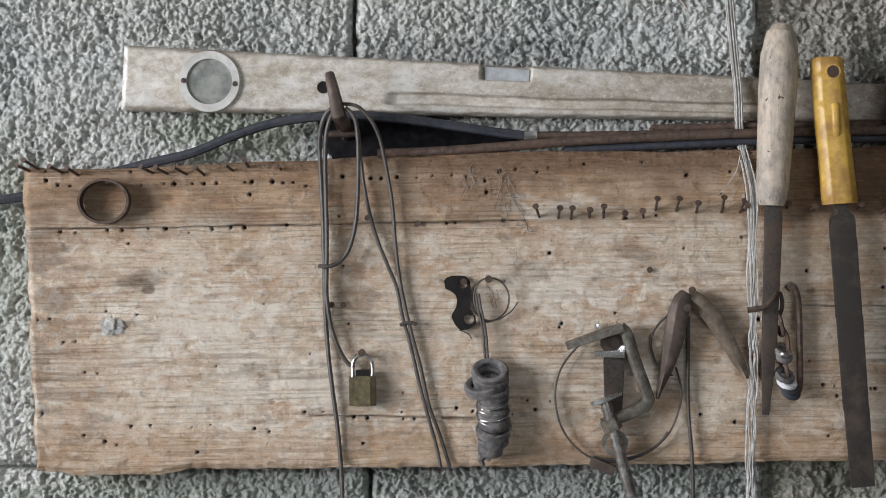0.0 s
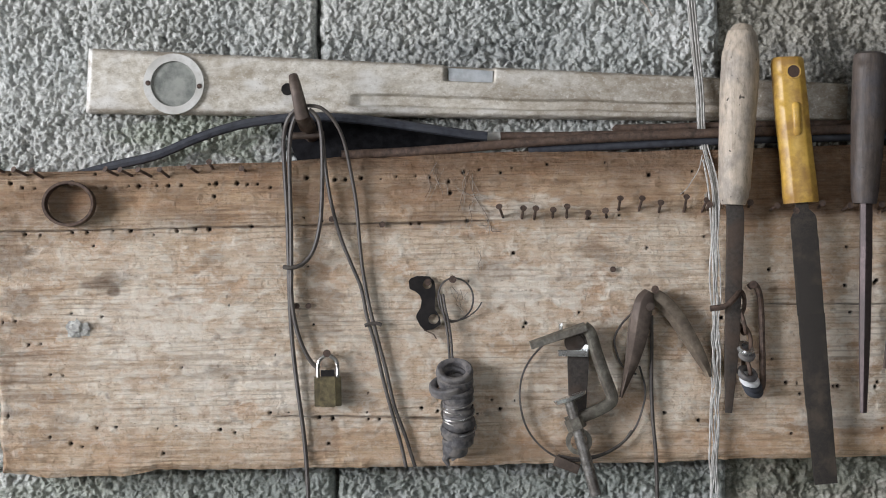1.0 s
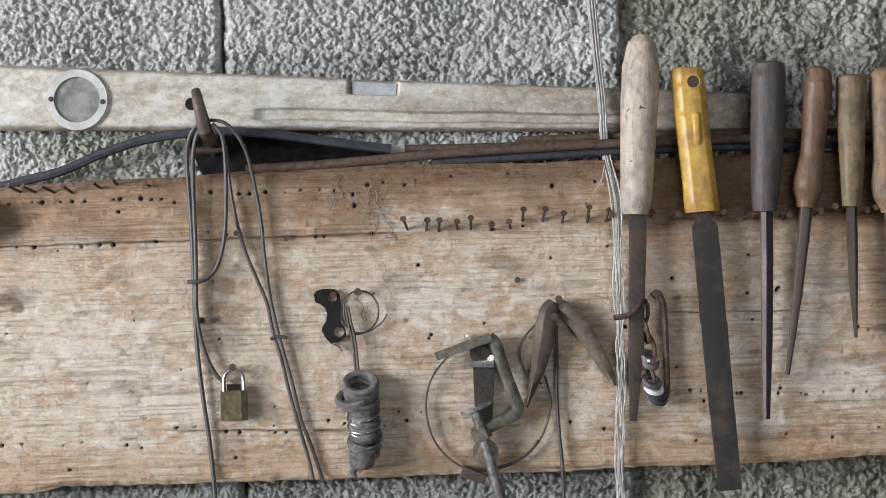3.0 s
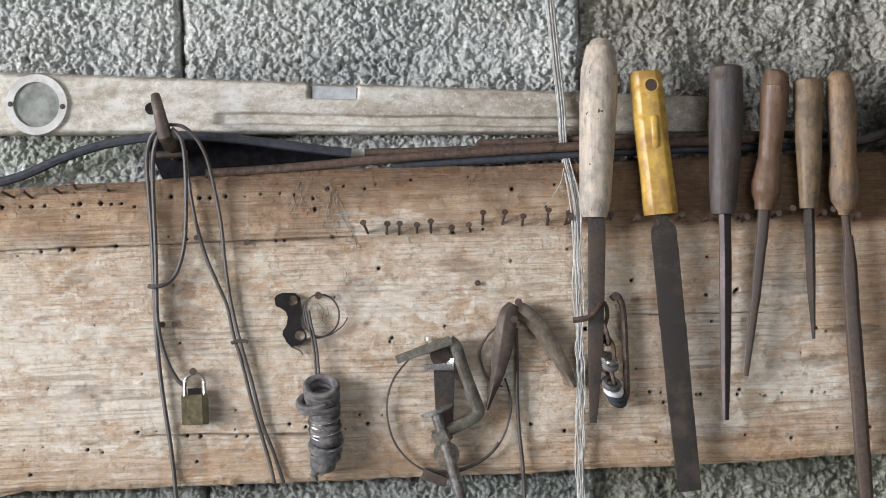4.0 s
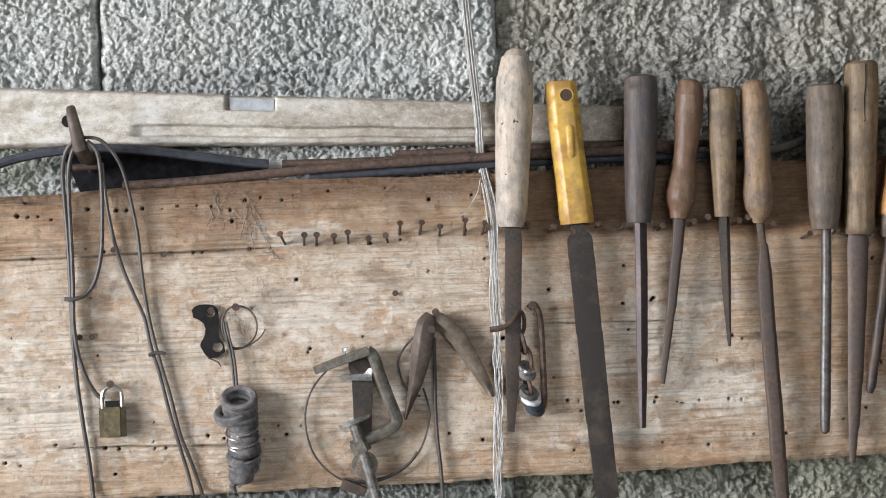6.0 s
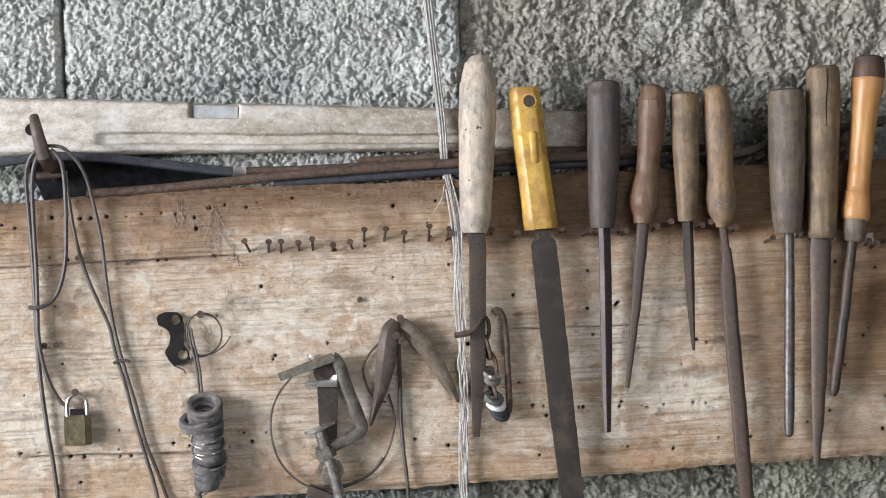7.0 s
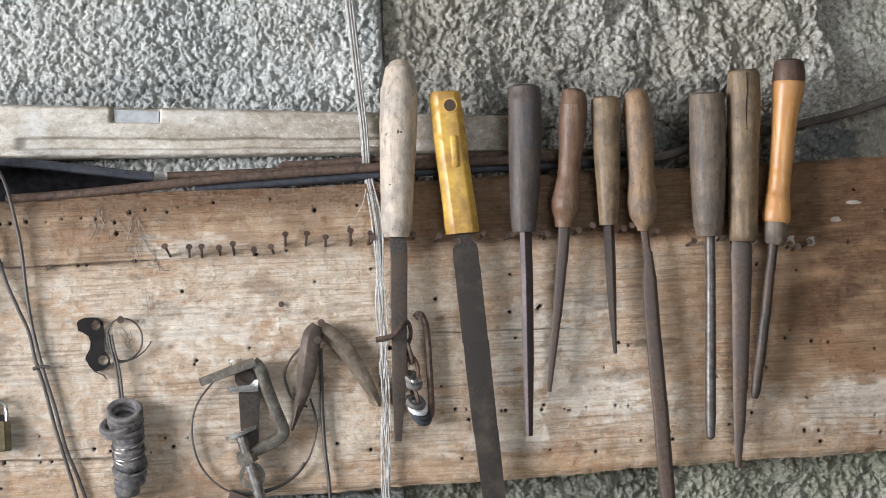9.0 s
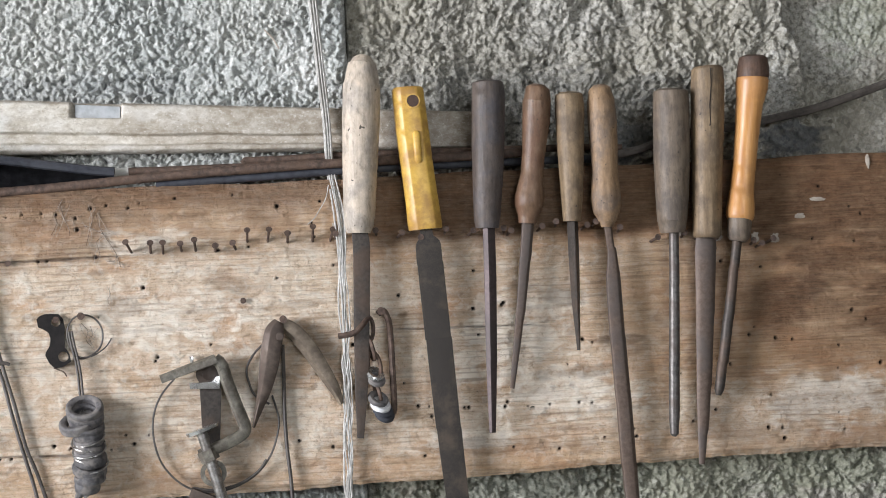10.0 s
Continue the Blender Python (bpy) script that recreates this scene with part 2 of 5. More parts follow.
def rasp_material():
    m = bpy.data.materials.new("toothed_rasp_steel")
    t, p = nodes_of(m)
    v = t.nodes.new("ShaderNodeTexVoronoi")
    v.inputs["Scale"].default_value = 1300
    t.links.new(coords(t, (1, 1, 0.75)), v.inputs["Vector"])
    d = v.outputs["Distance"]
    big = tex_noise(t, coords(t), 45, 5, 0.65)
    col = ramp(t, d, [(0.0, (0.066, 0.054, 0.043)), (0.4, (0.036, 0.030, 0.025)), (1.0, (0.026, 0.022, 0.019))])
    col = mix(t, ramp(t, big, [(0.45, (0, 0, 0)), (0.75, (0.7,) * 3)]), col, (0.10, 0.075, 0.055))
    t.links.new(col, p.inputs["Base Color"])
    p.inputs["Metallic"].default_value, p.inputs["Roughness"].default_value = 0.25, 0.58
    bump(t, p, maths(t, "SUBTRACT", 1.0, d), 0.4, 0.0002)
    return m


M_RASP = rasp_material()
M_STEEL = surface("worn_bright_steel", [(0.3, (0.085, 0.078, 0.072)), (0.7, (0.17, 0.157, 0.148))], 200, rough=0.46, metal=0.55,
                  dirt=(0.10, 0.08, 0.07), dirt_scale=70, dirt_amount=0.7, bumps=0.2, bump_dist=0.0004)
M_SCREW = surface("worn_screw_steel", [(0.3, (0.16, 0.15, 0.135)), (0.7, (0.42, 0.40, 0.375))], 220, rough=0.35, metal=0.7,
                  dirt=(0.12, 0.10, 0.085), dirt_scale=80, dirt_amount=0.6, bumps=0.25, bump_dist=0.0004)
M_BRIGHT = surface("bright_plate", [(0.3, (0.62, 0.62, 0.60)), (0.7, (0.82, 0.82, 0.80))], 100, rough=0.25, metal=0.9, dirt=(0.4, 0.38, 0.36), dirt_scale=120, dirt_amount=0.5)
M_SHACKLE = surface("worn_chrome", [(0.3, (0.33, 0.32, 0.30)), (0.7, (0.55, 0.54, 0.52))], 150, rough=0.3, metal=0.9, dirt=(0.2, 0.18, 0.16), dirt_scale=120, dirt_amount=0.6)
M_CLAMP = surface("greyed_painted_iron", [(0.3, (0.12, 0.11, 0.09)), (0.7, (0.27, 0.25, 0.205))], 160, rough=0.5, metal=0.35,
                  dirt=(0.085, 0.068, 0.055), dirt_scale=60, dirt_amount=0.6, bumps=0.45, bump_dist=0.0006)
M_CALIPER = surface("tarnished_iron", [(0.3, (0.085, 0.064, 0.052)), (0.7, (0.15, 0.115, 0.092))], 140, rough=0.55, metal=0.45,
                    dirt=(0.075, 0.055, 0.045), dirt_scale=40, dirt_amount=0.7, bumps=0.3, bump_dist=0.0006)
M_TAN_IRON = surface("tan_rusted_iron", [(0.3, (0.17, 0.135, 0.10)), (0.7, (0.29, 0.235, 0.175))], 140, rough=0.6, metal=0.3, dirt=(0.09, 0.068, 0.052), dirt_scale=45, dirt_amount=0.6, bumps=0.35, bump_dist=0.0006)
M_BRASS = surface("tarnished_brass", [(0.3, (0.15, 0.125, 0.075)), (0.7, (0.26, 0.215, 0.12))], 200, rough=0.45, metal=0.7,
                  dirt=(0.10, 0.085, 0.06), dirt_scale=90, dirt_amount=0.7, bumps=0.2, bump_dist=0.0004)
M_CORD = surface("grey_flex", [(0.3, (0.042, 0.035, 0.031)), (0.7, (0.085, 0.072, 0.063))], 200, rough=0.5, dirt=(0.13, 0.112, 0.096), dirt_scale=60, dirt_amount=0.45, bumps=0.15)
M_HOSE = surface("black_rubber_hose", [(0.3, (0.02, 0.022, 0.03)), (0.7, (0.045, 0.049, 0.062))], 160, rough=0.65, dirt=(0.05, 0.053, 0.062), dirt_scale=40, dirt_amount=0.5, bumps=0.15)
M_RUBBER = surface("dusty_rubber", [(0.3, (0.075, 0.07, 0.071)), (0.7, (0.15, 0.142, 0.142))], 160, rough=0.75, dirt=(0.27, 0.245, 0.22), dirt_scale=90, dirt_amount=0.5, bumps=0.3, bump_dist=0.0006)
M_RUBBER_DARK = surface("dark_perished_rubber", [(0.3, (0.045, 0.042, 0.044)), (0.7, (0.11, 0.105, 0.107))], 190, rough=0.7, dirt=(0.24, 0.215, 0.19), dirt_scale=110, dirt_amount=0.55, bumps=0.6, bump_dist=0.0009)
M_BLACK = surface("black_plate", [(0.3, (0.010, 0.009, 0.009)), (0.7, (0.022, 0.019, 0.018))], 120, rough=0.75, bumps=0.15, spec=0.2)
# flat black for the sheet that stands for shade under the level
M_GAP_SHADE = surface("gap_shade_black", [(0.3, (0.008, 0.008, 0.009)), (0.7, (0.018, 0.018, 0.020))], 140, rough=0.95, bumps=0.3, spec=0.05)
M_TWINE = surface("grey_white_twine", [(0.3, (0.30, 0.29, 0.27)), (0.7, (0.75, 0.735, 0.70))], 700, (1, 1, 0.25), rough=0.8, dirt=(0.33, 0.31, 0.28), dirt_scale=40, dirt_amount=0.6, bumps=0.5, bump_dist=0.0005)
M_WHITE = surface("white_plastic", [(0.3, (0.62, 0.62, 0.62)), (0.7, (0.78, 0.78, 0.78))], 90, rough=0.45, bumps=0.1)
M_WEB = surface("dusty_cobweb", [(0.3, (0.35, 0.30, 0.25)), (0.7, (0.5, 0.44, 0.37))], 90, rough=0.9, bumps=0.1)


def handle_wood(name, a, b, c, dirt, amount=0.6, rough=0.55, spec=0.4):
    a, b, c = (tuple(0.72 * k * (0.7 * p + 0.3 * q) for p, q, k in zip(e, b, (1.1, 1.0, 0.86))) for e in (a, b, c))
    m = surface(name, [(0.25, a), (0.52, b), (0.8, c)], 55, (4.5, 4.5, 0.32), rough, 0, tuple(0.6 * d for d in dirt), 40, amount, 0.6, 0.0009, 0.15, spec)
    t, p = m.node_tree, m.node_tree.nodes["Principled BSDF"]
    base = p.inputs["Base Color"].links[0].from_socket
    mott = tex_noise(t, coords(t, (1.6, 1.6, 0.7)), 120, 7, 0.75)
    speck = tex_noise(t, coords(t), 260, 2, 0.5)
    col = mix(t, ramp(t, mott, [(0.22, (0.8,) * 3), (0.48, (0, 0, 0))]), base, tuple(0.42 * v for v in b))
    col = mix(t, ramp(t, mott, [(0.54, (0, 0, 0)), (0.80, (0.55,) * 3)]), col, tuple(min(1.0, 1.45 * v + 0.02) for v in b))
    col = mix(t, ramp(t, speck, [(0.12, (0.9,) * 3), (0.17, (0, 0, 0))]), col, (0.03, 0.024, 0.02))
    t.links.new(col, p.inputs["Base Color"])
    return m


M_H_GREY = handle_wood("greyed_wood", (0.50, 0.45, 0.40), (0.65, 0.60, 0.555), (0.76, 0.71, 0.66), (0.46, 0.42, 0.38))
M_H_DARK = handle_wood("dark_handle_wood", (0.066, 0.056, 0.056), (0.112, 0.096, 0.094), (0.165, 0.142, 0.135), (0.11, 0.115, 0.14), 0.5)
M_H_BROWN = handle_wood("red_brown_handle_wood", (0.13, 0.083, 0.058), (0.21, 0.14, 0.10), (0.28, 0.195, 0.145), (0.20, 0.09, 0.05), 0.6, 0.45)
M_H_OLIVE = handle_wood("olive_brown_handle_wood", (0.17, 0.125, 0.08), (0.28, 0.215, 0.145), (0.36, 0.285, 0.20), (0.15, 0.11, 0.08))
M_H_TAN = handle_wood("tan_handle_wood", (0.22, 0.145, 0.09), (0.34, 0.24, 0.155), (0.44, 0.325, 0.225), (0.23, 0.18, 0.15), 0.7)
M_H_ASH = handle_wood("grey_brown_handle_wood", (0.12, 0.098, 0.08), (0.20, 0.168, 0.142), (0.28, 0.24, 0.205), (0.12, 0.10, 0.09))
M_H_ORANGE = surface("orange_lacquered_wood", [(0.3, (0.47, 0.215, 0.065)), (0.55, (0.57, 0.29, 0.10)), (0.75, (0.65, 0.36, 0.145))], 40, (4, 4, 0.3), 0.38, 0, (0.40, 0.20, 0.08), 34, 0.6, 0.15)
M_H_END = handle_wood("dark_turned_end", (0.07, 0.042, 0.032), (0.12, 0.072, 0.052), (0.17, 0.11, 0.08), (0.09, 0.06, 0.05))
M_YELLOW = surface("yellow_plastic", [(0.25, (0.50, 0.29, 0.045)), (0.75, (0.68, 0.43, 0.09))], 130, rough=0.42, dirt=(0.34, 0.18, 0.045), dirt_scale=48, dirt_amount=0.85, bumps=0.25, bump_dist=0.0005)


# ---- mesh helpers ----
def part(name, bm, material, parent=None, label="", smooth=True):
    me = bpy.data.meshes.new(name)
    bmesh.ops.recalc_face_normals(bm, faces=bm.faces)
    bm.to_mesh(me)
    bm.free()
    me.materials.append(material)
    if smooth:
        me.polygons.foreach_set("use_smooth", [True] * len(me.polygons))
        me.set_sharp_from_angle(angle=radians(38))
    ob = new(name, me)
    if parent:
        ob.parent = parent
    return tagged(ob, label)


def thing(name, label, category, group=""):
    return tagged(new(name), label, category, group)


def spline(pts, per=6, closed=False):
    """A smooth line through 3D points."""
    p = [Vector(q) for q in pts]
    n = len(p)
    if n < 3 and not closed:
        return [p[0].lerp(p[-1], i / per) for i in range(per + 1)]
    out = []
    for i in range(n if closed else n - 1):
        a, b, c, d = (p[(i + k) % n] if closed else p[min(max(i + k, 0), n - 1)] for k in (-1, 0, 1, 2))
        for s in range(per):
            u = s / per
            out.append(0.5 * (2 * b + (c - a) * u + (2 * a - 5 * b + 4 * c - d) * u * u + (3 * b - a - 3 * c + d) * u ** 3))
    if not closed:
        out.append(p[-1])
    return out


def circle(n):
    return [(math.cos(2 * math.pi * i / n), math.sin(2 * math.pi * i / n)) for i in range(n)]


SQUARE = [(1, 0.86), (0.86, 1), (-0.86, 1), (-1, 0.86), (-1, -0.86), (-0.86, -1), (0.86, -1), (1, -0.86)]
CHAMFER = [(-1, -0.85), (-0.88, -1), (0.35, -1), (0.5, -0.9), (0.98, 0.1), (1, 0.9), (0.9, 1), (-0.9, 1), (-1, 0.9)]
RIDGE = [(-1, -0.35), (-0.34, -1), (-0.18, -0.98), (1, 0.0), (0.95, 0.6), (0.3, 1), (-0.3, 1), (-0.95, 0.5)]
TRIANGLE = [(0.08, -1), (1, 0.85), (0.92, 1), (-0.92, 1), (-1, 0.85), (-0.08, -1)]
HALF_ROUND = [(1, 0.9), (0.98, 1), (-0.98, 1), (-1, 0.9), (-0.8, 0), (-0.45, -0.7), (0, -1), (0.45, -0.7), (0.8, 0)]


RRECT = [(1, 0.55), (0.9, 0.9), (0.7, 1), (-0.7, 1), (-0.9, 0.9), (-1, 0.55), (-1, -0.15), (-0.96, -0.3), (-0.58, -0.93), (-0.48, -1), (0, -1.03), (0.5, -1), (0.6, -0.94), (0.96, -0.45), (1, -0.3)]


def loft(bm, line, widths, depths=None, section=None, closed=False, caps=True):
    """Sweeps a section along a line; width goes across the line in the wall's plane, depth towards the room."""
    section = section or circle(10)
    depths = depths or widths
    line = [Vector(q) for q in line]
    n = len(line)
    rings = []
    for i, q in enumerate(line):
        a, b = (line[(i - 1) % n], line[(i + 1) % n]) if closed else (line[max(i - 1, 0)], line[min(i + 1, n - 1)])
        along = (b - a).normalized()
        side = along.cross(Vector((0, 1, 0)))
        side = side.normalized() if side.length > 1e-3 else Vector((1, 0, 0))
        deep = side.cross(along).normalized()
        if deep.y < 0:
            deep, side = -deep, side
        w = widths[i] if isinstance(widths, (list, tuple)) else widths
        d = depths[i] if isinstance(depths, (list, tuple)) else depths
        rings.append([bm.verts.new(q + side * (u * w) + deep * (v * d)) for u, v in section])
    m = len(section)
    for i in range(n if closed else n - 1):
        r, s = rings[i], rings[(i + 1) % n]
        for k in range(m):
            bm.faces.new((r[k], r[(k + 1) % m], s[(k + 1) % m], s[k]))
    if caps and not closed:
        bm.faces.new(rings[0])
        bm.faces.new(rings[-1][::-1])
    return bm


def tube(pts, r, closed=False, per=6, sides=8):
    return loft(bmesh.new(), spline(pts, per, closed), r, None, circle(sides), closed)


def prism(outline, y0, y1, bevel=0.0):
    """A plate: an outline in (x, z), from the depth y0 (front) to y1."""
    bm = bmesh.new()
    f = [bm.verts.new((x, y0, z)) for x, z in outline]
    b = [bm.verts.new((x, y1, z)) for x, z in outline]
    front = bm.faces.new(f)
    bm.faces.new(b[::-1])
    n = len(f)
    for i in range(n):
        bm.faces.new((f[i], b[i], b[(i + 1) % n], f[(i + 1) % n]))
    if bevel:
        bmesh.ops.bevel(bm, geom=list(front.edges), offset=bevel, segments=2, profile=0.6, affect="EDGES")
    return bm


def pierced(outline, holes, y0, y1):
    """A plate with round holes through it."""
    bm = bmesh.new()
    edges = []
    for loop in [list(outline)] + [[(c[0] + r * u, c[1] + r * v) for u, v in circle(18)] for c, r in holes]:
        vs = [bm.verts.new((x, y0, z)) for x, z in loop]
        edges += [bm.edges.new((vs[i], vs[(i + 1) % len(vs)])) for i in range(len(vs))]
    bmesh.ops.triangle_fill(bm, use_beauty=True, edges=edges)
    ext = bmesh.ops.extrude_face_region(bm, geom=list(bm.faces))
    bmesh.ops.translate(bm, vec=(0, y1 - y0, 0), verts=[g for g in ext["geom"] if isinstance(g, bmesh.types.BMVert)])
    return bm


def ring(c, r_in, r_out, y0, y1, n=32, sx=1.0):
    """A flat ring facing the room."""
    bm = bmesh.new()
    prof = [(r_in, y1), (r_in, y0), (r_out, y0), (r_out, y1)]
    vs = [[bm.verts.new((c[0] + sx * r * u, y, c[1] + r * v)) for r, y in prof] for u, v in circle(n)]
    for i in range(n):
        for k in range(4):
            bm.faces.new((vs[i][k], vs[i][(k + 1) % 4], vs[(i + 1) % n][(k + 1) % 4], vs[(i + 1) % n][k]))
    return bm


def disc(c, r, y0, y1, n=24, bevel=0.0):
    return prism([(c[0] + r * u, c[1] + r * v) for u, v in circle(n)], y0, y1, bevel)


# ---- lattice noise for real relief ----
def lattice(x, z, seed):
    """Smooth gradient noise, about -1 to 1."""
    rs = np.random.RandomState(seed)
    perm = rs.permutation(4096)
    ang = rs.rand(4096) * 2 * np.pi
    xi, zi = np.floor(x).astype(int), np.floor(z).astype(int)
    xf, zf = x - xi, z - zi
    u, v = xf * xf * xf * (xf * (xf * 6 - 15) + 10), zf * zf * zf * (zf * (zf * 6 - 15) + 10)

    def g(ix, iz, dx, dz):
        a = ang[perm[(ix + perm[iz % 4096]) % 4096]]
        return np.cos(a) * dx + np.sin(a) * dz
    a = g(xi, zi, xf, zf) * (1 - u) + g(xi + 1, zi, xf - 1, zf) * u
    b = g(xi, zi + 1, xf, zf - 1) * (1 - u) + g(xi + 1, zi + 1, xf - 1, zf - 1) * u
    return 1.5 * (a * (1 - v) + b * v)


def fbm(x, z, f, seed, octaves=3):
    out, amp = 0, 1.0
    for o in range(octaves):
        out = out + amp * lattice(x * f, z * f, seed + o)
        f, amp = f * 2.1, amp * 0.5
    return out


def crumbs(x, z, f, seed):
    """Broken facets: each cell has its own height and slope. Also how near its border each point lies."""
    rs = np.random.RandomState(seed)
    perm = rs.permutation(8192)
    jx, jz, top, sx, sz = rs.rand(5, 8192)
    X, Z = x * f, z * f
    xi, zi = np.floor(X).astype(int), np.floor(Z).astype(int)
    near = np.full(x.shape, 99.0)
    second = near.copy()
    val = np.zeros_like(near)
    for dx in (-1, 0, 1):
        for dz in (-1, 0, 1):
            k = perm[(xi + dx + perm[(zi + dz) % 8192]) % 8192]
            ox, oz = X - (xi + dx + jx[k]), Z - (zi + dz + jz[k])
            d = np.hypot(ox, oz)
            hit = d < near
            second = np.where(hit, near, np.minimum(second, d))
            val = np.where(hit, top[k] + 1.3 * (sx[k] - 0.5) * ox + 1.3 * (sz[k] - 0.5) * oz - 0.35 * d * d, val)
            near = np.where(hit, d, near)
    return val, second - near


def smooth(a, b, v):
    u = np.clip((v - a) / (b - a), 0, 1)
    return u * u * (3 - 2 * u)


def relief(name, x0, x1, z0, z1, step, face, back, height, material, parent, label="", wear=None):
    """A slab whose face towards the room is a fine grid at face - height(x, z); its rim goes back."""
    nx, nz = max(2, round((x1 - x0) / step)) + 1, 61 if z1 - z0 == 1 else max(2, round((z1 - z0) / step)) + 1
    xs, zs = np.meshgrid(np.linspace(x0, x1, nx), np.linspace(z0, z1, nz))
    h, xs2, zs2 = height(xs, zs)
    co = np.stack([xs2, face - h, zs2], -1).reshape(-1, 3)
    idx = np.arange(nx * nz).reshape(nz, nx)
    quads = np.stack([idx[:-1, :-1], idx[:-1, 1:], idx[1:, 1:], idx[1:, :-1]], -1).reshape(-1, 4)
    rim = np.concatenate([idx[0, :], idx[1:, -1], idx[-1, -2::-1], idx[-2:0:-1, 0]])
    low = co[rim].copy()
    low[:, 1] = back
    k = len(co) + np.arange(len(rim))
    side = np.stack([rim, k, np.roll(k, -1), np.roll(rim, -1)], -1)
    co = np.concatenate([co, low])
    faces = np.concatenate([quads, side])
    me = bpy.data.meshes.new(name)
    me.vertices.add(len(co))
    me.vertices.foreach_set("co", co.ravel())
    me.loops.add(faces.size)
    me.loops.foreach_set("vertex_index", faces.ravel().astype(np.int32))
    me.polygons.add(len(faces))
    me.polygons.foreach_set("loop_start", np.arange(0, faces.size, 4, dtype=np.int32))
    me.polygons.foreach_set("use_smooth", np.ones(len(faces), dtype=bool))
    me.update(calc_edges=True)
    me.validate()
    if wear is not None:
        c = np.ones((len(co), 4), np.float32)
        w = wear(xs, zs)
        c[:nx * nz, :3] = w.reshape(-1, 3)
        c[nx * nz:, :3] = w.reshape(-1, 3)[rim]
        me.color_attributes.new("wear", "FLOAT_COLOR", "POINT").data.foreach_set("color", c.ravel())
    me.materials.append(material)
    ob = new(name, me)
    ob.parent = parent
    return tagged(ob, label)


# ---- the room ----
def box_bm(x0, x1, y0, y1, z0, z1):
    bm = bmesh.new()
    bmesh.ops.create_cube(bm, size=1, matrix=Matrix.LocRotScale(((x0 + x1) / 2, (y0 + y1) / 2, (z0 + z1) / 2), None, (x1 - x0, y1 - y0, z1 - z0)))
    return bm


def setting(name, boxes, material, label, category):
    bm = bmesh.new()
    for b in boxes:
        me = bpy.data.meshes.new("tmp")
        one = box_bm(*b)
        one.to_mesh(me)
        one.free()
        bm.from_mesh(me)
        bpy.data.meshes.remove(me)
    ob = part(name, bm, material, None, label, smooth=False)
    return tagged(ob, "", category, "", "structure")


# ceiling and other walls are out of view, dark to hold back bounce
XL, XR, YB, ZT = -3.2, 3.2, -3.5, 2.8
wall_north = setting("wall_north", [(XL - 0.2, XR + 0.2, WALL + 0.03, WALL + 0.25, 0, ZT)], M_MORTAR, "grey concrete block wall of an old workshop", "wall")
setting("floor", [(XL - 0.2, XR + 0.2, YB - 0.2, WALL + 0.25, -0.15, 0)], M_MORTAR, "bare grey concrete workshop floor", "floor")
setting("ceiling", [(XL - 0.2, XR + 0.2, YB - 0.2, WALL + 0.25, ZT, ZT + 0.15)], M_DARK_SHELL, "unseen plaster ceiling, kept dark to limit bounced light", "ceiling")
setting("wall_west", [(XL - 0.2, XL, YB, -2.5, 0, ZT), (XL - 0.2, XL, -0.4, WALL + 0.03, 0, ZT), (XL - 0.2, XL, -2.5, -0.4, 2.6, ZT), (XL - 0.2, XL, -2.5, -0.4, 0, 0.02)],
        M_DARK_SHELL, "unseen plastered wall, dark to limit bounce, with a wide open doorway", "wall")
setting("wall_east", [(XR, XR + 0.2, YB, WALL + 0.03, 0, ZT)], M_DARK_SHELL, "unseen plastered wall, kept dark to limit bounced light", "wall")
setting("wall_south", [(XL - 0.2, 0.2, YB - 0.2, YB, 0, ZT), (1.6, XR + 0.2, YB - 0.2, YB, 0, ZT), (0.2, 1.6, YB - 0.2, YB, 0, 1.65), (0.2, 1.6, YB - 0.2, YB, 2.55, ZT)],
        M_DARK_SHELL, "unseen plastered wall, dark to limit bounce, with an opening for the front fill", "wall")

# ---- the block wall's face ----
def pebbles(x, z, f, seed):
    """Rounded grains of many sizes lying close together."""
    rs = np.random.RandomState(seed)
    perm = rs.permutation(8192)
    jx, jz, top, size = rs.rand(4, 8192)
    X, Z = x * f, z * f
    xi, zi = np.floor(X).astype(int), np.floor(Z).astype(int)
    out = np.full(x.shape, -0.6)
    for dx in (-1, 0, 1):
        for dz in (-1, 0, 1):
            k = perm[(xi + dx + perm[(zi + dz) % 8192]) % 8192]
            d2 = (X - (xi + dx + jx[k])) ** 2 + (Z - (zi + dz + jz[k])) ** 2
            out = np.maximum(out, top[k] - (1.0 + 2.2 * size[k]) * d2)
    return out


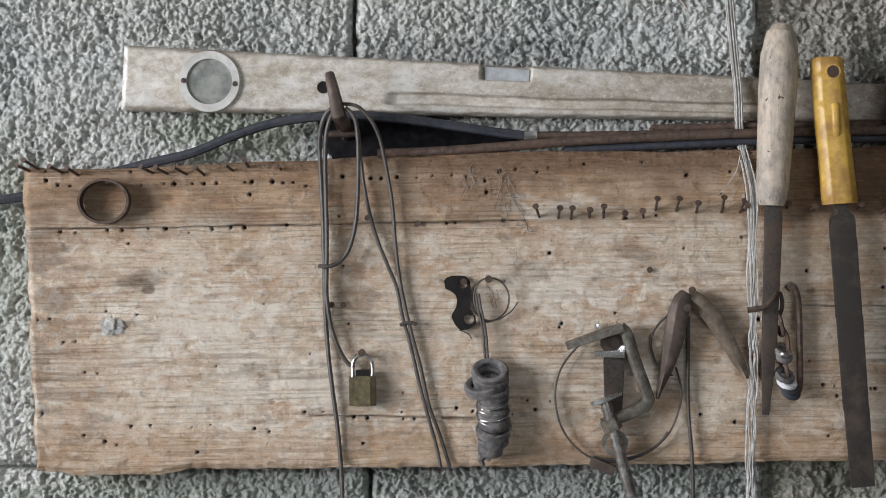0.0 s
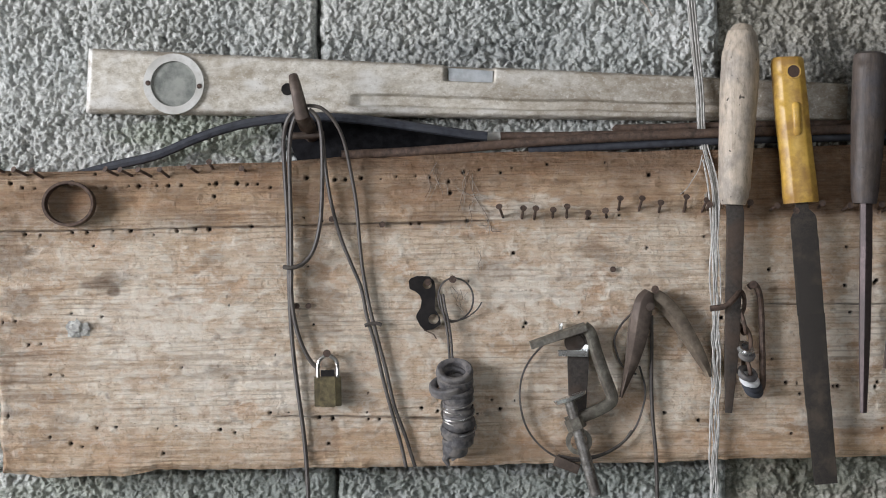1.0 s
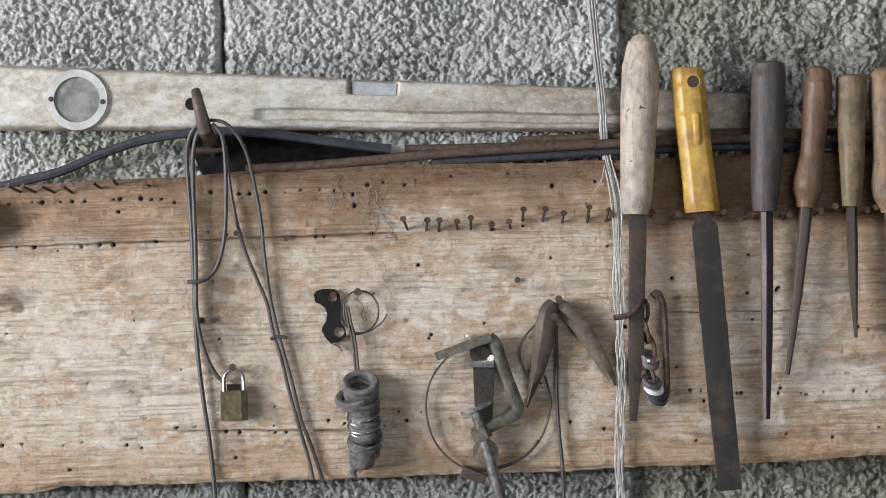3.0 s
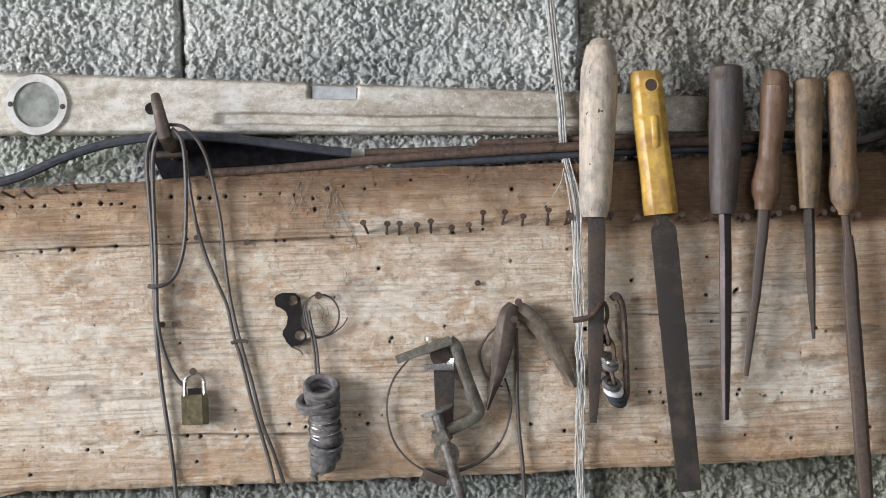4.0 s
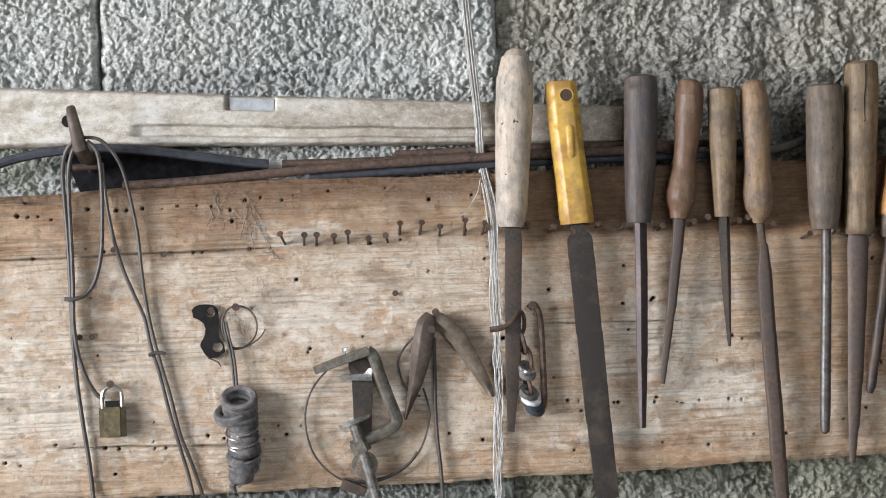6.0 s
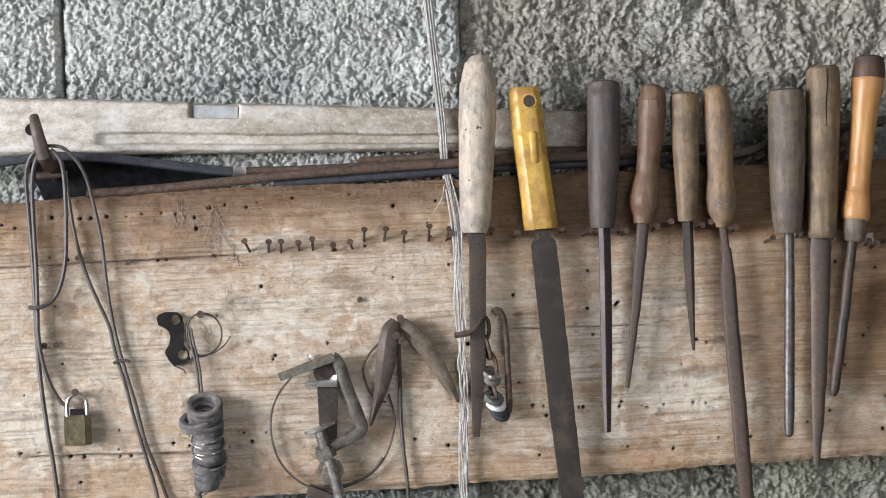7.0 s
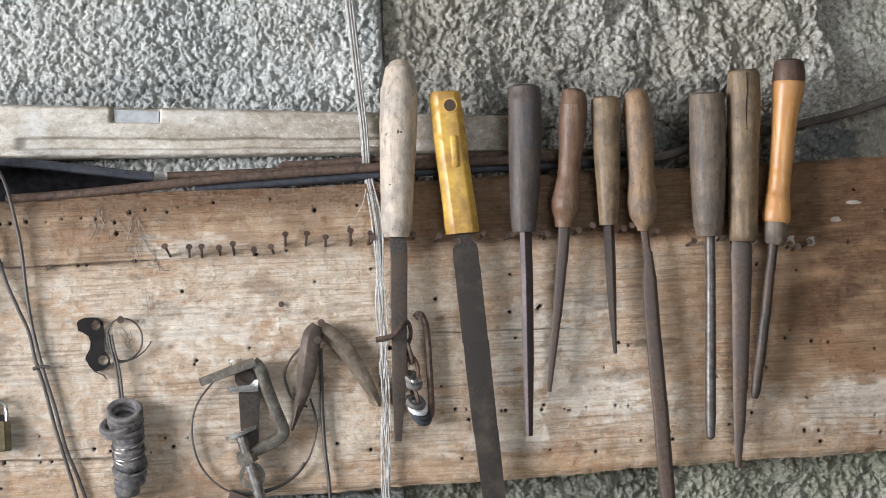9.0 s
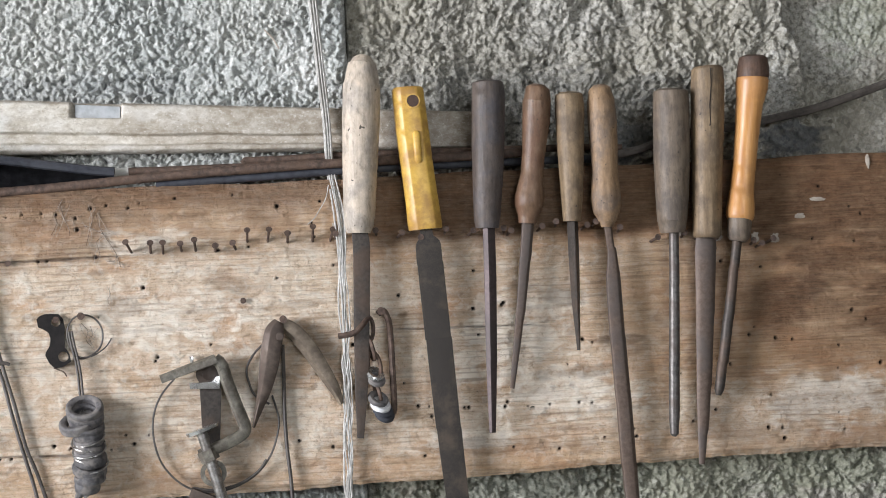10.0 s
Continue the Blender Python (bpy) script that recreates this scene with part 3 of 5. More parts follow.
def block_height(x0, x1, z0, z1, seed):
    """Open-textured cast face: gravel grains parted by deep crevices."""
    def height(x, z):
        wx = x + 0.0012 * lattice(x * 160, z * 160, seed + 50)
        wz = z + 0.0012 * lattice(x * 160, z * 160, seed + 51)
        n = fbm(x, z, 60, seed, 3)
        cr, rim = crumbs(wx, wz, 240, seed + 3)
        pits = np.clip(fbm(wx * 0.8, wz, 150, seed + 9, 3) - 0.42, 0, 0.8)
        fine = pebbles(wx, wz, 330, seed + 6)
        coarse = pebbles(wx, wz, 165, seed + 5)
        open_grain = 0.55 + 0.45 * smooth(-0.5, 0.6, fbm(x, z, 14, seed + 60, 2))
        gaps = np.clip(0.20 - coarse, 0, 1) + 0.5 * np.clip(0.10 - fine, 0, 1)
        h = 0.0009 * n + (0.0009 * np.minimum(coarse, 0.55) + 0.0013 * fine + 0.0017 * cr - 0.0058 * gaps - 0.0120 * pits) * open_grain + 0.0006 * lattice(x * 420, z * 420, seed + 20) - 0.0005
        h = h + 0.0016 * fbm(x, z, 6, seed + 30, 2)
        edge = np.minimum(np.minimum(x - x0, x1 - x), np.minimum(z - z0, z1 - z)) + 0.0012 * n
        h = h - 0.007 * (1 - smooth(0, 0.005, edge))
        wob = 0.0009 * lattice(x * 60, z * 60, seed + 40)
        return h, x + wob, z + wob
    return height


def spot(x, z, cx, cz, rx, rz, soft=0.32):
    d = np.hypot((x - cx) / rx, (z - cz) / rz) + 0.45 * lattice(x * 28, z * 60, 90) + 0.5 * lattice(x * 60, z * 170, 98)
    return 1 - smooth(1 - soft, 1 + soft, d)


LIME = ((0.2612, 1.6602, 0.018, 0.03, 0.95), (-0.3736, 1.2630, 0.05, 0.008, 0.8), (-0.3676, 1.3617, 0.012, 0.05, 0.45), (-0.3044, 1.6250, 0.06, 0.09, 0.28), (0.2522, 1.6572, 0.03, 0.02, 0.4),
        (0.5076, 1.6935, 0.05, 0.03, 0.25), (0.7660, 1.6680, 0.05, 0.04, 0.22), (0.7026, 1.6219, 0.02, 0.03, 0.4))
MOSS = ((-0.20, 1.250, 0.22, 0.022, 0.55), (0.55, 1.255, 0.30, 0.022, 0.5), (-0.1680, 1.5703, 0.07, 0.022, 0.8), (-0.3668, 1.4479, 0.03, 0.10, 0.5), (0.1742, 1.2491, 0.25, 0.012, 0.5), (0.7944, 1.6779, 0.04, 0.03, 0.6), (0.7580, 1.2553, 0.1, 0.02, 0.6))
# bluish dark patches: below the board, round hook and rods, above the level
DARK_MARKS = ((-0.1305, 1.2546, 0.13, 0.020, 0.35), (0.1234, 1.2548, 0.20, 0.025, 0.35), (0.4212, 1.2547, 0.12, 0.020, 0.25), (0.7164, 1.5706, 0.035, 0.016, 0.85), (0.5641, 1.5764, 0.05, 0.015, 0.8), (-0.0767, 1.5592, 0.03, 0.016, 0.7), (0.0513, 1.6419, 0.1, 0.014, 0.35), (0.4750, 1.6140, 0.2, 0.03, 0.35))


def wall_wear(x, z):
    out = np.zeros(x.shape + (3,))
    for k, marks in enumerate((LIME, MOSS, DARK_MARKS)):
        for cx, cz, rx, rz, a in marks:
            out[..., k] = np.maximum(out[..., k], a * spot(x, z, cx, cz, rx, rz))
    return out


COURSE = ((1.02, 1.268), (1.273, 1.508), (1.513, 1.752), (1.757, 1.99))
for x0, x1, c, s, right in ((-0.60, -0.0645, 2, 11, 9), (-0.0605, 0.302, 2, 12, 9), (-0.60, -0.20, 1, 13, -0.29), (-0.60, -0.054, 0, 14, 9), (-0.050, 0.302, 0, 15, 9), (-0.60, -0.25, 3, 16, 9), (-0.246, 0.302, 3, 17, 9)):
    z0, z1 = COURSE[c]
    lo, hi = max(z0, 1.215), min(z1, 1.775)
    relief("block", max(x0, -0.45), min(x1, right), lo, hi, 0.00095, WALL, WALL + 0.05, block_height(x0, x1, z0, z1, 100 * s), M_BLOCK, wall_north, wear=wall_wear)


def infill_height(x, z):
    """Rough thrown concrete: lumps, ledges and cavities, smoother and set back at its far end."""
    wx = x + 0.005 * lattice(x * 30, z * 30, 560)
    wz = z + 0.005 * lattice(x * 30, z * 30, 561)
    n = fbm(wx, wz, 70, 530, 3)
    far = smooth(-0.004, 0.006, x - 0.716 - 0.26 * (1.69 - z) - 0.010 * lattice(x * 20, z * 30, 580))
    pits = np.clip(fbm(x, z, 95, 540, 3) - 0.36, 0, 1)
    h = 0.0065 * fbm(wx, wz, 13, 501, 2) + 0.0050 * pebbles(wx, wz, 42, 570) * smooth(0.34, 0.50, x) + 0.0016 * pebbles(wx, wz, 100, 571) + 0.0030 * crumbs(wx, wz, 190, 573)[0]
    h = h + 0.0020 * pebbles(wx, wz, 260, 572) + 0.0024 * n - 0.0105 * pits + 0.0006 * lattice(x * 420, z * 420, 550) - 0.008
    ledge = x - 0.628 + 0.12 * (z - 1.65) - 0.008 * lattice(x * 25, z * 40, 581)
    h = h + 0.006 * smooth(-0.07, -0.003, ledge) * (1 - smooth(-0.003, 0.003, ledge)) * smooth(1.62, 1.64, z)
    h = h + 0.004 * smooth(0.31, 0.5, x) + 0.014 * smooth(0.60, 0.70, x) * smooth(1.5, 1.58, z) - 0.009 * (1 - smooth(0.304, 0.325, x + 0.004 * n))
    return h * (1 - 0.55 * far) - 0.012 * far, x, z


for lo, hi in ((1.215, 1.33), (1.48, 1.775)):
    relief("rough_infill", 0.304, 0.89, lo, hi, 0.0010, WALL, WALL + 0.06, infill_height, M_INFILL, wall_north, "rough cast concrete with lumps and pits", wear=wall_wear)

# ---- the board ----
BX0, BX1 = -0.352, 1.05
CRACKS = (((-0.3520, 1.4842), (0.0881, 1.4875)), ((-0.1066, 1.3194), (0.0466, 1.3147)), ((0.3261, 1.4110), (0.4608, 1.4084)))


def board_top(x):
    return 1.5375 + 0.0105 * smooth(-0.3, 0.1, x) + 0.004 * smooth(0.2, 0.8, x) + 0.0018 * lattice(x * 16, x * 0 + 3.3, 61)


def board_bottom(x):
    return 1.2725 + 0.006 * smooth(0.2, 0.7, x) - 0.0045 * smooth(-0.325, -0.30, x) * (1 - smooth(-0.235, -0.205, x)) + 0.0016 * lattice(x * 17, x * 0 + 7.7, 62) + 0.0008 * lattice(x * 90, x * 0 + 3.1, 63)


rng = np.random.RandomState(5)
HOLES = [(-0.3420, 1.4050), (-0.3390, 1.3230), (-0.3320, 1.5350), (-0.3310, 1.5270), (-0.3290, 1.4060), (-0.3210, 1.5230), (-0.3190, 1.4820), (-0.3180, 1.3850), (-0.3100, 1.5220), (-0.3070, 1.3860), (-0.3060, 1.4810), (-0.3000, 1.3040), (-0.2990, 1.3590), (-0.2880, 1.3580), (-0.2820, 1.2980), (-0.2800, 1.4120), (-0.2780, 1.4830), (-0.2720, 1.2950), (-0.2650, 1.4830), (-0.2600, 1.4710), (-0.2590, 1.3110), (-0.2570, 1.5340), (-0.2530, 1.4090), (-0.2480, 1.5220), (-0.2420, 1.3120), (-0.2420, 1.4840), (-0.2280, 1.5230), (-0.2270, 1.4840), (-0.2190, 1.5230), (-0.2070, 1.4800), (-0.2060, 1.3100), (-0.2030, 1.5230), (-0.2010, 1.2880), (-0.1930, 1.5230), (-0.1900, 1.3120), (-0.1860, 1.4830), (-0.1840, 1.3630), (-0.1820, 1.5230), (-0.1700, 1.4840), (-0.1580, 1.4840)]
HOLES += [(-0.1570, 1.5240), (-0.1530, 1.5130), (-0.1510, 1.3080), (-0.1510, 1.5240), (-0.1420, 1.4170), (-0.1380, 1.3050), (-0.1330, 1.5240), (-0.1240, 1.5230), (-0.1210, 1.4860), (-0.1150, 1.5230), (-0.1070, 1.3220), (-0.1040, 1.5200), (-0.1020, 1.3730), (-0.0910, 1.3220), (-0.0750, 1.4930), (-0.0720, 1.4500), (-0.0720, 1.5280), (-0.0680, 1.3990), (-0.0640, 1.3170), (-0.0590, 1.4900), (-0.0560, 1.2940), (-0.0520, 1.3160), (-0.0470, 1.5260), (-0.0380, 1.5260), (-0.0240, 1.5270), (-0.0220, 1.3210), (-0.0210, 1.3150), (-0.0210, 1.3380), (-0.0110, 1.3150), (-0.0070, 1.4850), (-0.0070, 1.5260), (0.0070, 1.5280), (0.0190, 1.4860), (0.0240, 1.5280), (0.0260, 1.3240), (0.0270, 1.4860), (0.0360, 1.5270), (0.0400, 1.3210), (0.0530, 1.5230), (0.0540, 1.5130)]
HOLES += [(0.0660, 1.5310), (0.0690, 1.4350), (0.0690, 1.4880), (0.0750, 1.3180), (0.0800, 1.5330), (0.0870, 1.4880), (0.0880, 1.3300), (0.0950, 1.3220), (0.0990, 1.5300), (0.1080, 1.3290), (0.1090, 1.4590), (0.1090, 1.5340), (0.1170, 1.3940), (0.1190, 1.3970), (0.1400, 1.5370), (0.1660, 1.4060), (0.1760, 1.4890), (0.1910, 1.5380), (0.2030, 1.4910), (0.2270, 1.4620), (0.2300, 1.5260), (0.2400, 1.3160), (0.2600, 1.5100), (0.2620, 1.4970), (0.2680, 1.5290), (0.2700, 1.3090), (0.2780, 1.4710), (0.2860, 1.2960), (0.2920, 1.3990), (0.3350, 1.4410), (0.3360, 1.3620), (0.3480, 1.3410), (0.3520, 1.2960), (0.3580, 1.3400), (0.3600, 1.3310), (0.3900, 1.3370), (0.3940, 1.3370), (0.4020, 1.4260), (0.4040, 1.4600), (0.4060, 1.4020)]
HOLES += [(0.4270, 1.3360), (0.4280, 1.4280), (0.4290, 1.3400), (0.4300, 1.4300), (0.4330, 1.2990), (0.4480, 1.3350), (0.4510, 1.3340), (0.4530, 1.3340), (0.4680, 1.3360), (0.4750, 1.2950), (0.4860, 1.3710), (0.4950, 1.3360), (0.5010, 1.3930), (0.5070, 1.3350), (0.5100, 1.3900), (0.5170, 1.3030), (0.5450, 1.3090), (0.5470, 1.3020), (0.5910, 1.3570), (0.6000, 1.3130), (0.6220, 1.3220), (0.6340, 1.4580), (0.6380, 1.3630), (0.6570, 1.3890), (0.6620, 1.3960), (0.6710, 1.3030), (0.6710, 1.4510), (0.6750, 1.3330), (0.6820, 1.3850), (0.6840, 1.3020), (0.6860, 1.2920), (0.6940, 1.5350), (0.6980, 1.3830), (0.7220, 1.4750), (0.7300, 1.5230), (0.7390, 1.3130), (0.7400, 1.3540), (0.7420, 1.3750), (0.7430, 1.2970), (0.7560, 1.4070)]
HOLES += [(0.7590, 1.5030), (0.7620, 1.4710), (0.7690, 1.3980), (0.7690, 1.4960), (0.7810, 1.3570)]
HX = np.array(HOLES)
HR = 0.0008 + 0.0008 * rng.rand(len(HX)) ** 1.6
KNOTS = [((-0.2713, 1.3978), 0.012), ((0.1966, 1.4423), 0.005), ((-0.2463, 1.4386), 0.014), ((0.0902, 1.4484), 0.007), ((0.7202, 1.4262), 0.02), ((0.7374, 1.3443), 0.006), ((0.0083, 1.4369), 0.006)]


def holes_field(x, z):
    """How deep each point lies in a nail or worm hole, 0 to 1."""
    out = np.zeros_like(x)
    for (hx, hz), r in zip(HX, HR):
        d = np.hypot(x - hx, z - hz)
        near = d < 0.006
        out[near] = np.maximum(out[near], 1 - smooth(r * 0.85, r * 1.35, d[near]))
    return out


def crack_field(x, z):
    out = np.zeros_like(x)
    for (ax, az), (bx, bz) in CRACKS:
        zc = az + (bz - az) * (x - ax) / (bx - ax) + 0.0008 * lattice(x * 45, x * 0 + 1.5, 71)
        on = smooth(ax - 0.004, ax + 0.01, x) * (1 - smooth(bx - 0.01, bx + 0.004, x))
        thin = 0.0006 + 0.0005 * np.clip(lattice(x * 30, x * 0 + 5.5, 72), 0, 1)
        out = np.maximum(out, on * np.clip(1 - np.abs(z - zc) / (thin * 1.8), 0, 1))
    return out


def board_height(x, z):
    u = (z - 1.27) / (1.545 - 1.27)
    top, bot = board_top(x), board_bottom(x)
    zz = bot + (top - bot) * u
    edge = np.minimum(np.minimum(zz - bot, top - zz), x - BX0) + 0.0012 * lattice(x * 90, zz * 90, 80)
    h = -0.0055 * (1 - smooth(-0.0005, 0.0075, edge)) ** 1.5
    h = h + 0.0007 * lattice(x * 3, zz * 11, 81) + 0.0010 * lattice(x * 9, zz * 170, 82) + 0.0005 * lattice(x * 30, zz * 330, 83) + 0.0006 * fbm(x, zz, 70, 86, 3)
    chips = np.clip(lattice(x * 40, zz * 90, 84) - 0.45, 0, 1)
    h = h - 0.0035 * chips - 0.006 * holes_field(x, zz) - 0.004 * crack_field(x, zz)
    h = h + 0.0012 * smooth(1.476, 1.486, zz) * (1 - smooth(-0.1, 0.12, x))
    xl = x + np.where(x < BX0 + 0.02, (1 - (x - BX0) / 0.02) * ((1.535 - zz) * 0.035 + 0.0022 * lattice(zz * 40, zz * 0 + 2.2, 85)), 0)
    return h, xl, zz


def board_wear(x, z):
    u = (z - 1.27) / 0.275
    zz = board_bottom(x) + (board_top(x) - board_bottom(x)) * u
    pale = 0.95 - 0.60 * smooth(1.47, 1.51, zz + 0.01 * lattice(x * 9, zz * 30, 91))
    pale = pale * (1 - 0.22 * smooth(0.20, 0.45, x + 0.05 * lattice(x * 9, zz * 14, 99)))
    pale = pale * (1 - 0.55 * smooth(0.50, 0.56, x + 0.04 * lattice(x * 11, zz * 25, 196)) * smooth(1.33, 1.36, zz)) * (1 - 0.7 * smooth(0.60, 0.70, x + 0.03 * lattice(x * 6, zz * 20, 92)) * smooth(1.32, 1.37, zz)) * (1 - 0.45 * smooth(1.315, 1.285, zz + 0.006 * lattice(x * 12, zz * 40, 191)))
    grime_shade = 0.85 * smooth(1.518, 1.547, zz + 0.009 * lattice(x * 12, zz * 30, 93) + 0.008 * smooth(-0.1, 0.05, x) + 0.010 * smooth(0.2, 0.4, x))
    mottle = np.clip(0.92 + 0.6 * fbm(x, zz * 3.0, 14, 210, 4), 0.25, 1.1)
    dark_end = smooth(0.57, 0.70, x + 0.05 * lattice(x * 7, zz * 16, 94)) * (0.42 + 0.62 * smooth(1.33, 1.42, zz + 0.02 * lattice(x * 9, zz * 12, 192)))
    grime_shade = np.maximum(grime_shade, 1.05 * mottle * dark_end)
    # grime behind the file handles, with the handles' shade painted into it
    grime_shade = np.maximum(grime_shade, 0.92 * smooth(0.28, 0.34, x) * smooth(1.480, 1.494, zz + 0.006 * lattice(x * 25, zz * 40, 95)))
    grime_shade = np.maximum(grime_shade, np.clip(0.22 + 0.5 * fbm(x, zz * 2.0, 14, 220, 3), 0, 0.65) * smooth(1.478, 1.492, zz))
    for cx, cz, rx, rz in BLEACHED:
        pale = np.maximum(pale, 1.15 * spot(x, zz, cx, cz, rx, rz, 0.5))
    # dirt drawn into the end grain
    grime_shade = np.maximum(grime_shade, 0.75 * (1 - smooth(-0.345, -0.27, x + 0.03 * lattice(x * 10, zz * 55, 193))) * np.clip(0.35 + 0.9 * lattice(x * 9, zz * 140, 194) + 0.4 * fbm(x, zz, 22, 195, 2), 0, 1))
    # loose dark stains and scuffs
    grime_shade = np.maximum(grime_shade, 0.42 * smooth(0.40, 0.85, fbm(x, zz * 2.6, 12, 230, 4)))
    grime_shade = np.maximum(grime_shade, 0.45 * smooth(0.66, 0.95, fbm(x, zz * 1.5, 55, 240, 3)))
    # stains, one of them the hook's cast shade painted on the plank
    for cx, cz, rx, rz, k in STAINS_SHADE:
        grime_shade = np.maximum(grime_shade, k * spot(x, zz, cx, cz, rx, rz))
    # holes and cracks get their inner shade as dark colour
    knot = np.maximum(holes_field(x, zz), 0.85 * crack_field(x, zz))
    for (cx, cz), r in KNOTS:
        d = np.hypot((x - cx), (zz - cz) * 1.4) / r
        rings = 0.5 + 0.5 * np.sin(d * 9 + lattice(x * 60, zz * 60, 96))
        knot = np.maximum(knot, 0.28 * (1 - smooth(0.5, 1.2, d)) * (0.5 + 0.5 * rings))
    streak = np.clip(lattice(x * 7, zz * 120, 97) - 0.35, 0, 1)
    grime_shade = np.maximum(grime_shade, 0.7 * streak)
    return np.stack([np.clip(pale, 0, 1.15), np.clip(grime_shade, 0, 1), np.clip(knot, 0, 1)], -1)


BLEACHED = ((0.45, 1.425, 0.06, 0.020), (0.43, 1.375, 0.07, 0.035), (0.44, 1.40, 0.06, 0.03), (0.48, 1.345, 0.08, 0.022), (0.12, 1.43, 0.11, 0.03), (0.11, 1.497, 0.05, 0.012), (-0.20, 1.40, 0.10, 0.05), (-0.12, 1.345, 0.13, 0.045),
            (0.73, 1.325, 0.08, 0.025), (0.40, 1.31, 0.05, 0.012), (0.20, 1.35, 0.06, 0.02))
STAINS_SHADE = ((-0.3373, 1.4677, 0.022, 0.022, 0.6), (-0.3279, 1.4231, 0.02, 0.012, 0.55), (-0.3431, 1.3788, 0.012, 0.03, 0.5), (-0.3089, 1.3389, 0.04, 0.006, 0.4), (-0.2562, 1.4372, 0.018, 0.006, 0.7), (-0.2429, 1.4321, 0.006, 0.005, 0.8),
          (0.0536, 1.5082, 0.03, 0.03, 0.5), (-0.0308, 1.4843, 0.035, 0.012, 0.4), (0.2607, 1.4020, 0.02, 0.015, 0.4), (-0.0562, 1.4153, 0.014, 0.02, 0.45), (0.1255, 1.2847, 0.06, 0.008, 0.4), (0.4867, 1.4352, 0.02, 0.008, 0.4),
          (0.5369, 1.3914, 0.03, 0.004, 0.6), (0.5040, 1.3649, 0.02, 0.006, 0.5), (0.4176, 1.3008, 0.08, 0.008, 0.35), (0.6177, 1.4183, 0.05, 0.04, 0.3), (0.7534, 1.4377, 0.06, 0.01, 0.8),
          # second entry below: shade of the hook and flex, painted as a tall patch
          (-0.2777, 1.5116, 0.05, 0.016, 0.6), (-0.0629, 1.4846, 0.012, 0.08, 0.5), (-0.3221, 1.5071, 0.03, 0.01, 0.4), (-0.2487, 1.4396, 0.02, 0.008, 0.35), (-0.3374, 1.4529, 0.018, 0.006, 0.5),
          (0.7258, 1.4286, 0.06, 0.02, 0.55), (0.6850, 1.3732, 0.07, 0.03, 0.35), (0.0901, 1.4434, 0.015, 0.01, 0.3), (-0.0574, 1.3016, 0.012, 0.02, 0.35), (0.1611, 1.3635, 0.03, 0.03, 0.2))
wooden_board = thing("wooden_board", "old weathered spruce plank full of nail holes on the block wall", "board")
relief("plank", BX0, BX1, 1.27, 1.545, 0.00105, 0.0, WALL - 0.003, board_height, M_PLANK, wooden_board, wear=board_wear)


def nail(base, tip, r=0.0011, head=0.0028, parent=None):
    """A nail from its base in the wood to its head, standing proud."""
    b, t = Vector(base), Vector(tip)
    bm = loft(bmesh.new(), [b, b.lerp(t, 0.5), t], r, None, circle(7))
    d = (t - b).normalized()
    q = d.to_track_quat("Z", "Y").to_matrix().to_4x4()
    bmesh.ops.create_cone(bm, cap_ends=True, segments=10, radius1=head * 0.85, radius2=head, depth=0.0012, matrix=Matrix.Translation(t) @ q)
    return part("nail", bm, M_NAIL, parent or wooden_board)


# nails along the upper edge, bent to the left, heads up
EDGE_NAILS = [((-0.3441, 1.5345), (-0.3535, 1.5388)), ((-0.3357, 1.5354), (-0.3471, 1.5432)), ((-0.3140, 1.5322), (-0.3251, 1.5376)), ((-0.2992, 1.5286), (-0.3095, 1.5360)),
              ((-0.2330, 1.5299), (-0.2458, 1.5364)), ((-0.2202, 1.5293), (-0.2330, 1.5357)), ((-0.2034, 1.5286), (-0.2174, 1.5356)), ((-0.1896, 1.5275), (-0.1987, 1.5354)),
              ((-0.1648, 1.5317), (-0.1732, 1.5376)), ((-0.1539, 1.5351), (-0.1557, 1.5414)), ((-0.1243, 1.5338), (-0.1275, 1.5354)), ((-0.2785, 1.5274), (-0.2749, 1.5248))]
for (bx, bz), (tx, tz) in EDGE_NAILS:
    nail((bx, 0.006, bz), (tx, -0.014, tz + 0.001), 0.0013, 0.0027)
ROW_NAILS = [((0.1015, 1.4879), (0.0964, 1.4995)), ((0.1168, 1.4877), (0.1175, 1.4978)), ((0.1277, 1.4866), (0.1283, 1.4976)), ((0.1441, 1.4884), (0.1435, 1.4960)),
             ((0.1565, 1.4873), (0.1558, 1.4988)), ((0.1738, 1.4871), (0.1740, 1.4928)), ((0.1922, 1.4879), (0.1893, 1.4946)), ((0.2022, 1.4928), (0.2024, 1.5052)),
             ((0.2200, 1.4926), (0.2216, 1.5050)), ((0.2379, 1.4914), (0.2378, 1.5009)), ((0.2602, 1.4902), (0.2604, 1.5056)), ((0.2756, 1.4911), (0.2781, 1.5025))]
for (bx, bz), (tx, tz) in ROW_NAILS:
    nail((bx, 0.004, bz), (tx, -0.014, tz), 0.0012, 0.0030)
REST_NAILS = [(0.2799, 1.4984), (0.3155, 1.4998), (0.3390, 1.4968), (0.3555, 1.4920), (0.3786, 1.4985), (0.4029, 1.4959), (0.4305, 1.4967), (0.4370, 1.4944), (0.4654, 1.4971), (0.4784, 1.5006), (0.5066, 1.4963), (0.5146, 1.4990), (0.5366, 1.4929), (0.5710, 1.4822), (0.5957, 1.4852), (0.6103, 1.4830), (0.6249, 1.4797), (0.6601, 1.4755), (0.6787, 1.4762), (0.6679, 1.4726)]
for k, (tx, tz) in enumerate(REST_NAILS):
    nail((tx + 0.003 * math.sin(k * 2.3), 0.004, tz - 0.004), (tx, -0.018, tz), 0.0013, 0.0029)
